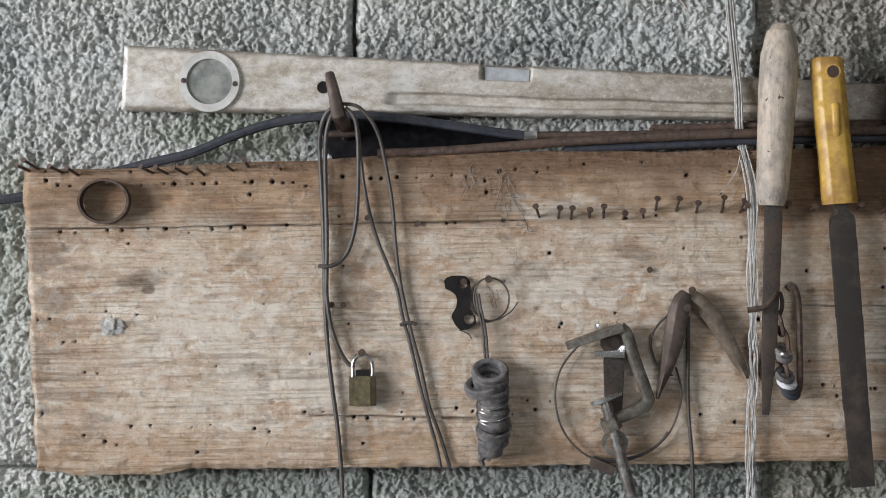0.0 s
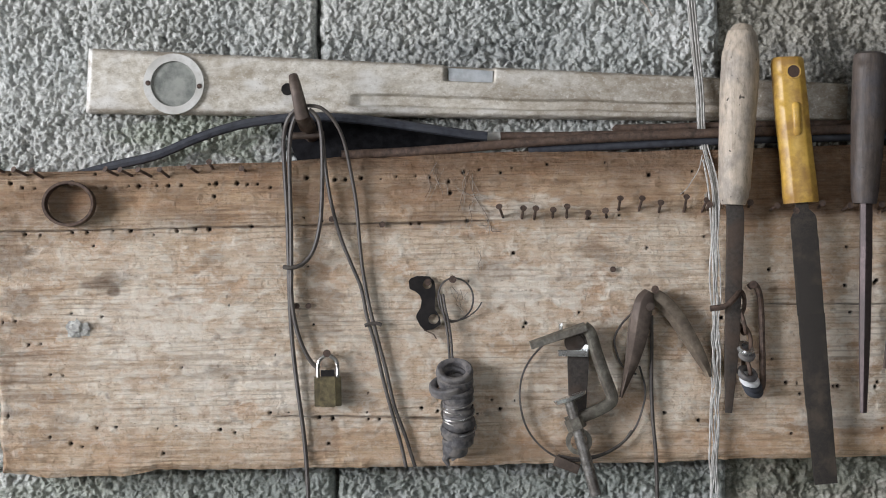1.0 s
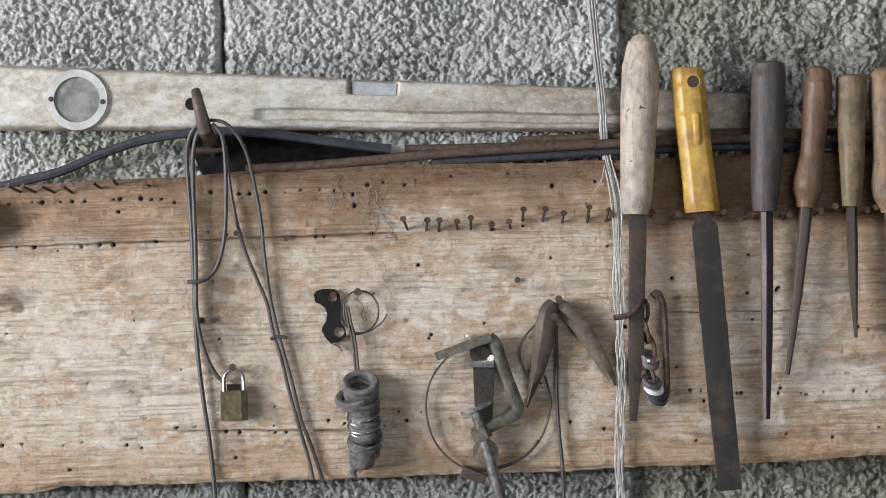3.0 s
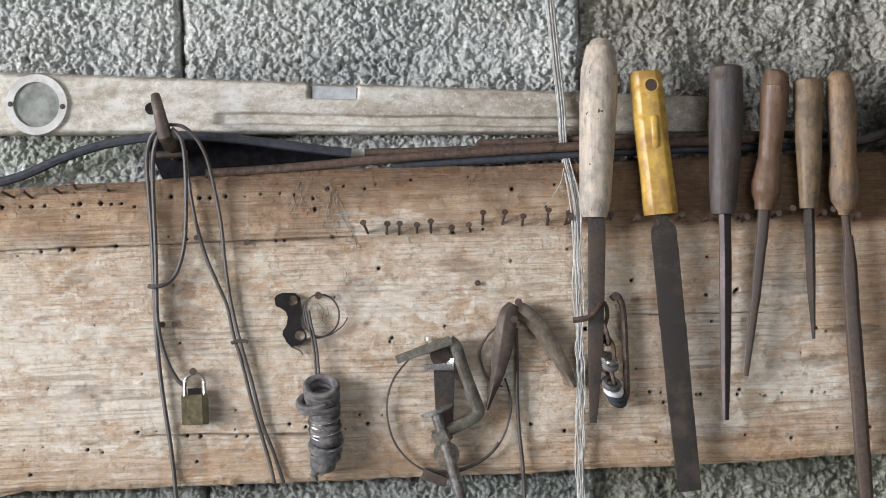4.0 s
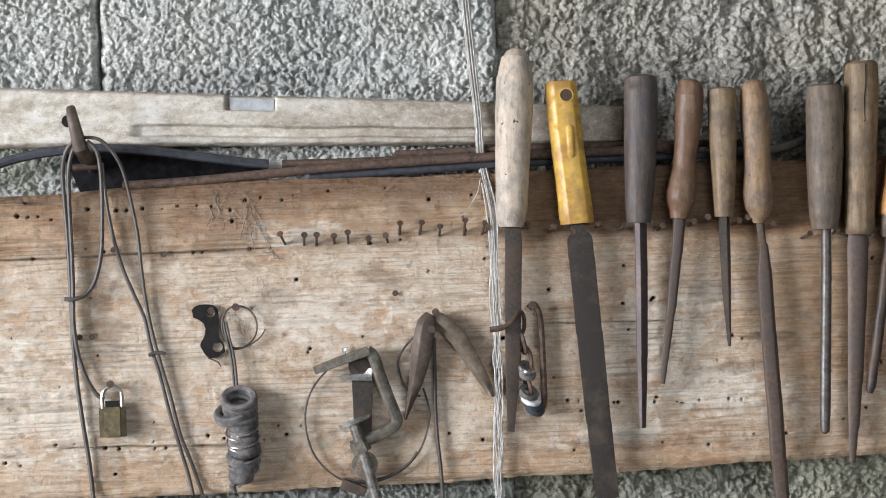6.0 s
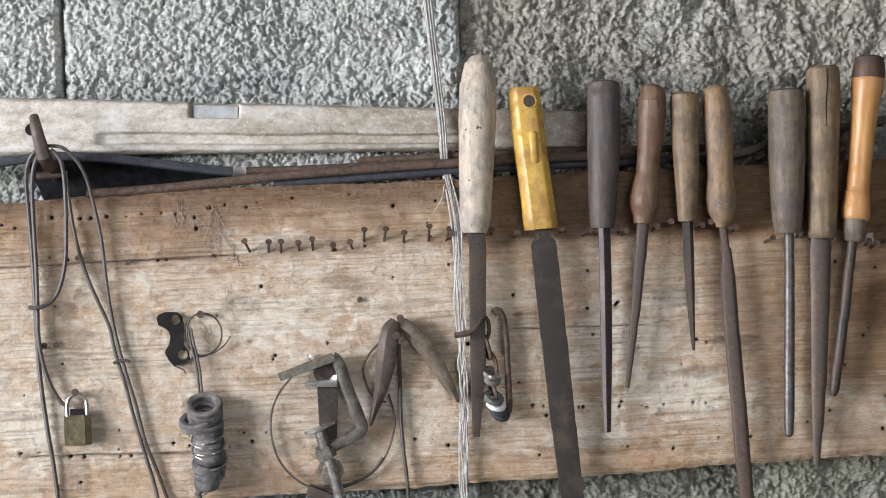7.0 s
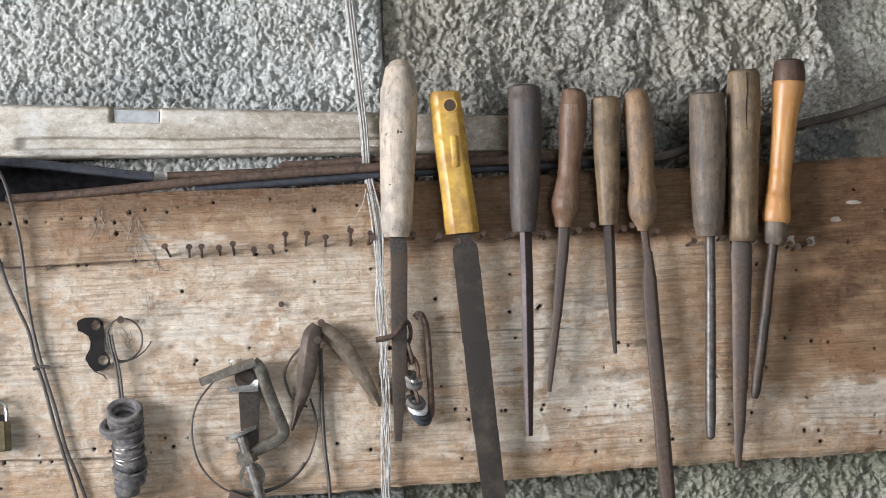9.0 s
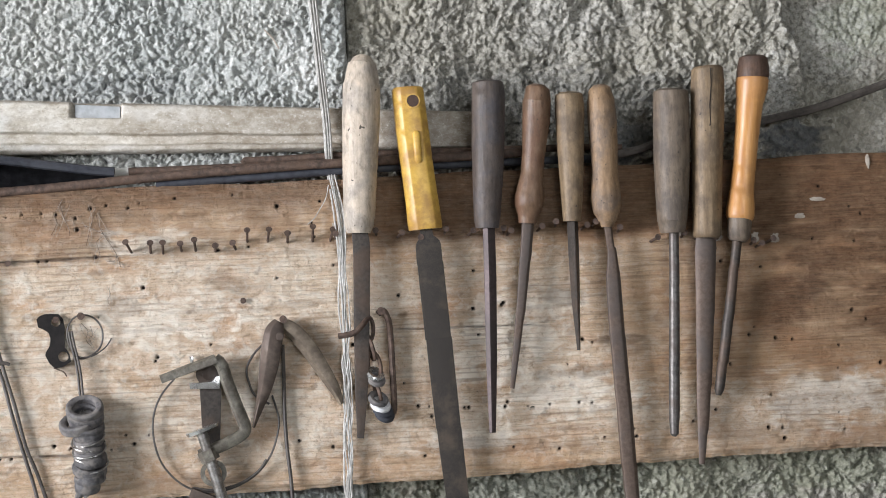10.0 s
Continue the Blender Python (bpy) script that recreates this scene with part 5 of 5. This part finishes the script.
part("sheet", pierced([(0.0162, 1.4358), (0.0182, 1.4383), (0.0232, 1.4402), (0.0291, 1.4402), (0.0350, 1.4396), (0.0389, 1.4351), (0.0398, 1.4267), (0.0393, 1.4183), (0.0392, 1.4104), (0.0431, 1.4044), (0.0440, 1.3975), (0.0375, 1.3936), (0.0301, 1.3922), (0.0257, 1.3967), (0.0223, 1.4037), (0.0228, 1.4066), (0.0263, 1.4120), (0.0274, 1.4184), (0.0260, 1.4234), (0.0216, 1.4269), (0.0171, 1.4289)],
     [(((0.0325, 1.4327)), 0.0040), (((0.0376, 1.4021)), 0.0045)], -0.004, -0.0022), M_BLACK, plate, smooth=False)
part("wire_end", tube(run([(0.0291, 1.3928), (0.0335, 1.3908), (0.0374, 1.3887), (0.0399, 1.3848)], -0.004), 0.0006), M_RUST, plate)

bundle = thing("washer_bundle", "bundle of dusty rubber washers strung on a wire loop", "washers")
part("wire_loop", tube(run([(0.0567, 1.4379), (0.0665, 1.4339), (0.0723, 1.4239), (0.0712, 1.4116), (0.0642, 1.4033), (0.0533, 1.3995), (0.0474, 1.4045), (0.0426, 1.4154), (0.0427, 1.4267), (0.0477, 1.4351)], -0.006), 0.0008, closed=True), M_CORD, bundle)
part("wire_tail", tube(run([(0.0455, 1.4119), (0.0504, 1.4020), (0.0622, 1.4014), (0.0721, 1.4067), (0.0771, 1.4116), (0.0801, 1.4165)], -0.006), 0.0006), M_CORD, bundle)
for d in (0, 5):
    part("string", tube(run([((x + d * 0.0005), z) for x, z in [(0.0436, 1.4243), (0.0455, 1.4120), (0.0483, 1.3986), (0.0501, 1.3848), (0.0509, 1.3701), (0.0527, 1.3513)]], -0.009), 0.0011), M_CORD, bundle)
WASH = [((0.0551, 1.3560), 0.0165, 42), ((0.0556, 1.3495), 0.0160, 38), ((0.0492, 1.3440), 0.0170, 30), ((0.0562, 1.3405), 0.0155, 34), ((0.0575, 1.3335), 0.0132, 26), ((0.0568, 1.3285), 0.0128, 30),
        ((0.0580, 1.3232), 0.0136, 22), ((0.0570, 1.3180), 0.0130, 28), ((0.0582, 1.3118), 0.0145, 18), ((0.0572, 1.3040), 0.0150, 26), ((0.0570, 1.2962), 0.0138, 16), ((0.0546, 1.2895), 0.0112, 22)]
for k, ((wx, wz), r, lean) in enumerate(WASH):
    bm = bmesh.new()
    prof = [(0.62, -0.003), (0.62, 0.003), (0.72, 0.0044), (0.88, 0.0046), (0.97, 0.0034), (1.0, 0), (0.97, -0.0034), (0.88, -0.0046), (0.72, -0.0044)]
    tilt = Matrix.Translation((wx, -0.0165, wz)) @ pose(0, 0, 0, lean, 11 * math.sin(k * 2.3)).to_4x4()
    vs = [[bm.verts.new(tilt @ Vector((r * a * u, r * a * v * 0.9, h))) for a, h in prof] for u, v in circle(24)]
    for i in range(24):
        for j in range(9):
            bm.faces.new((vs[i][j], vs[i][(j + 1) % 9], vs[(i + 1) % 24][(j + 1) % 9], vs[(i + 1) % 24][j]))
    part("washer", bm, M_RUBBER if k in (0, 2, 5, 7) else M_RUBBER_DARK, bundle)
part("rag_end", loft(bmesh.new(), run([(0.0529, 1.2893), (0.0489, 1.2839), (0.0459, 1.2796), (0.0488, 1.2741)], -0.012), [0.0085, 0.0052, 0.0032, 0.0014], None, circle(9)), M_RUBBER_DARK, bundle)
part("torn_shred", loft(bmesh.new(), run([(0.0590, 1.2895), (0.0535, 1.2835), (0.0520, 1.2790)], -0.016), [0.006, 0.0035, 0.001], [0.003, 0.002, 0.0008], circle(8)), M_RUBBER, bundle)

wire_hoop = thing("wire_hoop", "thin wire bent into a hoop with a rusty clip", "wire")
part("hoop", tube(run([(0.1330, 1.3779), (0.1210, 1.3643), (0.1139, 1.3486), (0.1122, 1.3299), (0.1164, 1.3091), (0.1261, 1.2932), (0.1408, 1.2812), (0.1595, 1.2761), (0.1793, 1.2788), (0.1991, 1.2885), (0.2131, 1.3041), (0.2207, 1.3237), (0.2224, 1.3385), (0.2177, 1.3583)], -0.006), 0.0009), M_CORD, wire_hoop)
part("second_turn", tube(run([(0.1447, 1.2813), (0.1619, 1.2782), (0.1841, 1.2819), (0.2015, 1.2915), (0.2100, 1.3022)], -0.0075), 0.0011), M_CORD, wire_hoop)
part("clip", prism([(0.1436, 1.2814), (0.1642, 1.2723), (0.1611, 1.2645), (0.1405, 1.2726)], -0.0115, -0.003, 0.0012), M_CALIPER, wire_hoop, "rusty flat clip")

clamp = thing("c_clamp", "small iron C-clamp with a long threaded screw", "clamp")
part("upper_jaw", loft(bmesh.new(), run([(0.1215, 1.3785), (0.1451, 1.3861), (0.1698, 1.3936)], [-0.02, -0.018, -0.015]), [0.0036, 0.0040, 0.0042], [0.003, 0.004, 0.005], CHAMFER), M_CLAMP, clamp)
part("frame_bar", loft(bmesh.new(), spline(run([(0.1689, 1.3936), (0.1747, 1.3877), (0.1795, 1.3714), (0.1852, 1.3542), (0.1914, 1.3369), (0.1928, 1.3305), (0.1898, 1.3257), (0.1789, 1.3199), (0.1666, 1.3151), (0.1523, 1.3094)], -0.013), 3), 0.0054, 0.0056, [(1, 0.5), (0.6, 1), (-0.6, 1), (-1, 0.5), (-1, -0.4), (-0.55, -1), (0.3, -0.95), (0.9, -0.45)]), M_CLAMP, clamp)
part("back_plate", prism([(0.1539, 1.3875), (0.1558, 1.3776), (0.1546, 1.3638), (0.1551, 1.3170), (0.1699, 1.3168), (0.1734, 1.3636), (0.1716, 1.3804), (0.1677, 1.3874)], -0.0075, -0.004, 0.0006), M_FILE, clamp, "dark flat steel plate")
part("plate_eye", ring(((0.1634, 1.3807)), 0.0062, 0.0115, -0.011, -0.0045, 24), M_FILE, clamp)
part("bracket", prism([(0.1457, 1.3737), (0.1658, 1.3730), (0.1688, 1.3783), (0.1728, 1.3783), (0.1722, 1.3670), (0.1461, 1.3683)], -0.015, -0.0085, 0.0007), M_BRIGHT, clamp, "bright bent metal bracket")
part("stud", prism([(0.1469, 1.3968), (0.1504, 1.3972), (0.1503, 1.3908), (0.1478, 1.3899)], -0.012, -0.004, 0.0006), M_BRIGHT, clamp)
part("swivel_pad", loft(bmesh.new(), run([(0.1550, 1.3338), (0.1559, 1.3309), (0.1569, 1.3284)], -0.018), [0.0150, 0.0138, 0.004], [0.009, 0.0085, 0.002], circle(20)), M_BRIGHT, clamp, "round bright swivel pad")
part("screw", loft(bmesh.new(), [Vector((a[0], -0.017, a[1])).lerp(Vector((b[0], -0.017, b[1])), i / 60) for a, b in (((0.1550, 1.3293), (0.1766, 1.2469)),) for i in range(61)], [0.0047 + 0.0005 * (i % 2) for i in range(61)], None, circle(12)), M_SCREW, clamp, "worn threaded screw")
part("nut", loft(bmesh.new(), run([(0.1578, 1.3146), (0.1616, 1.3048)], -0.016), 0.0085, 0.008, circle(6)), M_CLAMP, clamp)
part("wing", ring(((0.1632, 1.2932)), 0.0075, 0.0115, -0.011, -0.006, 22), M_CLAMP, clamp)

caliper = thing("caliper", "old iron outside caliper with curved legs", "caliper")
LEAF = [(-1, 0.4), (-0.42, -1), (-0.3, -1.05), (0.75, -0.62), (0.95, -0.4), (1, 0.4), (0.85, 1), (-0.85, 1)]
for pts, m, y in (([(0.2268, 1.4235, 0.00400), (0.2228, 1.4160, 0.00700), (0.2196, 1.4040, 0.00740), (0.2166, 1.3860, 0.00700), (0.2110, 1.3640, 0.00520), (0.2052, 1.3470, 0.00300), (0.2000, 1.3315, 0.00100)], M_CALIPER, -0.014),
                  ([(0.2290, 1.4215, 0.00500), (0.2390, 1.4140, 0.00620), (0.2500, 1.4010, 0.00640), (0.2600, 1.3850, 0.00600), (0.2690, 1.3690, 0.00500), (0.2750, 1.3570, 0.00360), (0.2786, 1.3480, 0.00180)], M_TAN_IRON, -0.010)):
    q = spline([(x, w, z) for x, z, w in pts], 4)
    part("leg", loft(bmesh.new(), [(v.x, y, v.z) for v in q], [1.18 * v.y for v in q], 0.0042, LEAF), m, caliper)
q = spline([(x, w, z) for x, z, w in [(0.2215, 1.4170, 0.00250), (0.2150, 1.4060, 0.00350), (0.2112, 1.3881, 0.00350), (0.2075, 1.3635, 0.00250), (0.2010, 1.3340, 0.00100)]], 4)
part("leg", loft(bmesh.new(), [(v.x, -0.008, v.z) for v in q], [v.y for v in q], 0.002, SQUARE), M_CALIPER, caliper, "thin inner leaf")
part("rivet", disc(((0.2266, 1.4103)), 0.0036, -0.0195, -0.008, 14, 0.0008), M_CALIPER, caliper)
nail((*(lambda q: (q[0], 0.004, q[1]))(((0.2331, 1.4221))),), (*(lambda q: (q[0], -0.024, q[1]))(((0.2301, 1.4255))),), 0.0016, 0.0034)
cord("hanging_cord", "thin brown cord hanging down past the board", [run([(0.2290, 1.4025), (0.2287, 1.3730), (0.2279, 1.3434), (0.2285, 1.3138), (0.2307, 1.2842), (0.2314, 1.2595), (0.2316, 1.2349)], -0.006)], 0.0017, M_CORD)
cord("hanging_cord", "short looped brown cord behind the caliper", [run([(0.2130, 1.4051), (0.2030, 1.3953), (0.1965, 1.3831), (0.1978, 1.3707), (0.2031, 1.3583), (0.2149, 1.3508)], -0.004)], 0.0010, M_CORD)

# twine: strands from above the board to below it
twine = thing("twine_bundle", "bundle of greyish white twine hanging down the wall", "twine")
trng = random.Random(4)
for k in range(9):
    o = (k - 4) * 1.9
    pts = []
    stem = [(0.2689, 1.7570), (0.2756, 1.6485), (0.2785, 1.5992), (0.2795, 1.5607), (0.2844, 1.5153), (0.2860, 1.4808), (0.2846, 1.4464), (0.2847, 1.4119), (0.2839, 1.3824), (0.2845, 1.3529), (0.2832, 1.3234), (0.2823, 1.2890), (0.2805, 1.2595), (0.2797, 1.2300)]
    rows = list(zip(stem, (0.9, 0.85, 0.8, 0.8, 1.0, 0.75, 0.8, 0.75, 0.75, 0.8, 0.75, 0.7, 0.7, 0.8), (0.03, 0.022, 0.0145, 0.0125, -0.012, -0.012, -0.011, -0.01, -0.01, -0.009, -0.008, -0.007, -0.006, -0.006)))
    for i, ((x, z), spread, y) in enumerate(rows):
        wig = 0 if i < 4 else trng.uniform(-3.4, 3.4)
        pts.append((x + (o * spread + wig) * 0.0005, y - 0.0013 * ((k * 5) % 3), z))
        if 5 <= i < 13:
            (x2, z2), s2, y2 = rows[i + 1]
            pts.append(((x + x2) / 2 + (o * spread + trng.uniform(-3.4, 3.4)) * 0.0005, (y + y2) / 2 - 0.0013 * ((k * 7) % 3), (z + z2) / 2))
    if k in (1, 3, 6, 7):
        pts = pts[:14 + k]
    part("strand", tube(pts, 0.00062 if k % 3 else 0.0008, per=4, sides=6), M_TWINE, twine)
cord("loose_thread", "fine loose thread beside the twine", [run([(0.2764, 1.5429), (0.2733, 1.5305), (0.2673, 1.5207), (0.2622, 1.5133), (0.2562, 1.5085)], -0.004)], 0.0004, M_TWINE, "thread")

chain = thing("hook_chain", "short rusty chain with a bent hook and washers", "chain")
part("hook_bar", loft(bmesh.new(), spline(run([(0.2774, 1.4081), (0.2907, 1.4100), (0.2992, 1.4167), (0.3051, 1.4226)], [-0.026, -0.026, -0.024, -0.018]), 4), 0.0026, 0.0022, circle(8)), M_RUST, chain)
part("long_link", loft(bmesh.new(), spline(run([(0.3144, 1.4254), (0.3194, 1.4283), (0.3237, 1.4194), (0.3250, 1.4017), (0.3252, 1.3770), (0.3254, 1.3524), (0.3243, 1.3377), (0.3173, 1.3328)], -0.010), 4), 0.0029, None, circle(8)), M_RUST, chain)
for k, ((ax, az), (bx, bz)) in enumerate((((0.3051, 1.4216), (0.3034, 1.4020)), ((0.3040, 1.4059), (0.3087, 1.3872)), ((0.3077, 1.3901), (0.3104, 1.3699)), ((0.3094, 1.3626), (0.3122, 1.3488)))):
    a, b = Vector((ax, -0.013, az)), Vector((bx, -0.013, bz))
    c, ln = (a + b) / 2, (b - a).length / 2 + 0.002
    d = (b - a).normalized()
    s = (Vector((0, 1, 0)) if k % 2 else Vector((d.z, 0, -d.x)))
    s = (s + Vector((0.35 * d.z, 0.3, -0.35 * d.x))).normalized()
    part("link", loft(bmesh.new(), [c + d * (ln * v) + s * (0.0055 * u) for u, v in circle(18)], 0.0019, None, circle(7), closed=True), M_RUST, chain)
for (wx, wz), r, m in ((((0.3091, 1.3725)), 0.0085, M_BRIGHT), (((0.3100, 1.3676)), 0.0085, M_RUBBER), (((0.3108, 1.3504)), 0.0095, M_RUBBER), (((0.3127, 1.3450)), 0.0095, M_WHITE), (((0.3146, 1.3401)), 0.0095, M_HOSE), (((0.3160, 1.3361)), 0.009, M_HOSE)):
    bm = bmesh.new()
    tilt = Matrix.Translation((wx, -0.015, wz)) @ pose(0, 0, 0, 38, 22).to_4x4()
    prof = [(0.5, -0.0022), (0.5, 0.0022), (0.85, 0.0026), (1, 0.0012), (1, -0.0012), (0.85, -0.0026)]
    vs = [[bm.verts.new(tilt @ Vector((r * a * u, r * a * v, h))) for a, h in prof] for u, v in circle(20)]
    for i in range(20):
        for j in range(6):
            bm.faces.new((vs[i][j], vs[i][(j + 1) % 6], vs[(i + 1) % 20][(j + 1) % 6], vs[(i + 1) % 20][j]))
    part("washer", bm, m, chain)
(cx, cz) = (0.3170, 1.4272)
nail((cx, 0.004, cz), (cx, -0.016, cz + 0.001), 0.0014, 0.0036)

# ---- small marks on the board ----
def lump(cx, cz, rx, rz, thick, seed, material, label):
    bm = bmesh.new()
    bmesh.ops.create_icosphere(bm, subdivisions=4, radius=1)
    for v in bm.verts:
        k = 1 + 0.55 * noise.noise(v.co * 1.9 + Vector((seed, 0, 0))) + 0.25 * noise.noise(v.co * 5 + Vector((seed, 3, 0)))
        v.co = Vector((cx + v.co.x * rx * k, -0.0002 + v.co.y * thick * k, cz + v.co.z * rz * k))
    ob = part("dust_tuft" if material == M_WEB else "mortar_lump", bm, material)
    return tagged(ob, label, "dust" if material == M_WEB else "mortar")


lump(-0.2743, 1.3988, 0.0100, 0.0070, 0.0034, 1.0, M_PLASTER, "small dried mortar splash on the weathered plank")
web = thing("cobweb", "dusty brown cobweb threads stuck to the plank", "cobweb")
wr = random.Random(8)
for (ax, az), (bx, bz) in (((0.0450, 1.5370), (0.0348, 1.5074)), ((0.0420, 1.5331), (0.0487, 1.5107)), ((0.0678, 1.5328), (0.0634, 1.4932)), ((0.0737, 1.5278), (0.0905, 1.4781)), ((0.0759, 1.5080), (0.0682, 1.4833)), ((0.0587, 1.5181), (0.0858, 1.5079)), ((0.0757, 1.4857), (0.0955, 1.4820)), ((0.0789, 1.4634), (0.0797, 1.4435)), ((0.0651, 1.4239), (0.0600, 1.4116)), ((0.0538, 1.4265), (0.0625, 1.4066))):
    for n in range(3):
        a, b, c = (Vector((wr.uniform(-1, 1), 0, wr.uniform(-1, 1))) * 0.004 for _ in range(3))
        p, q = Vector((ax, -0.0014, az)) + a, Vector((bx, -0.0014, bz)) + b
        part("thread", tube([p, p.lerp(q, 0.35) + c, p.lerp(q, 0.7) - c * 0.6, q], 0.00018, per=6, sides=5), M_NAIL if n < 1 else M_WEB, web)
straw = thing("dry_grass_stem", "dry curled grass stem stuck to the wall", "stem")
part("blade", tube(run([(0.2265, 1.6896), (0.2345, 1.6804), (0.2395, 1.6712)], 0.034), 0.0007), M_WEB, straw)
(hx, hz) = (0.0331, 1.4346)
nail((hx, 0.004, hz), (hx, -0.008, hz), 0.0014, 0.0030)
(hx, hz) = (0.0549, 1.4369)
nail((hx, 0.004, hz), (hx, -0.011, hz), 0.0014, 0.0034)
for (wx, wz), r, ly in (((0.0574, 1.3312), 0.0142, -12), ((0.0570, 1.3262), 0.0142, 6), ((0.0574, 1.3212), 0.0145, -8), ((0.0576, 1.3160), 0.0146, 14), ((0.0577, 1.3079), 0.0154, -6)):
    tilt = Matrix.Translation((wx, -0.0165, wz)) @ pose(0, 0, 0, 28, ly).to_4x4()
    part("binding_wire", loft(bmesh.new(), [tilt @ Vector((r * u, r * v * 0.92, 0.0006 * math.sin(3 * v))) for u, v in circle(28)], 0.0007, None, circle(6), closed=True), M_SHACKLE, bundle)
part("crack", tube([(x, y, z) for (x, z), y in zip([(0.6239, 1.6323), (0.6236, 1.6175), (0.6216, 1.5996), (0.6217, 1.5807)], (-0.0322, -0.0327, -0.0324, -0.0315))], 0.0004), M_BLACK, f8.children[0], "dark split in the wood")
for cx, cz, rx, rz in ((0.7281, 1.5113, 0.0065, 0.0018), (0.7105, 1.4963, 0.0045, 0.0022), (0.6670, 1.4784, 0.0035, 0.0045), (0.6857, 1.4770, 0.004, 0.004), (0.7784, 1.5444, 0.0016, 0.006), (0.5974, 1.4868, 0.0035, 0.004), (0.6318, 1.4811, 0.004, 0.004), (0.2802, 1.5036, 0.002, 0.006)):
    lump(cx, cz, rx, rz, 0.0016, cx * 9, M_WEB, "pale tuft of dust and lint on the plank")
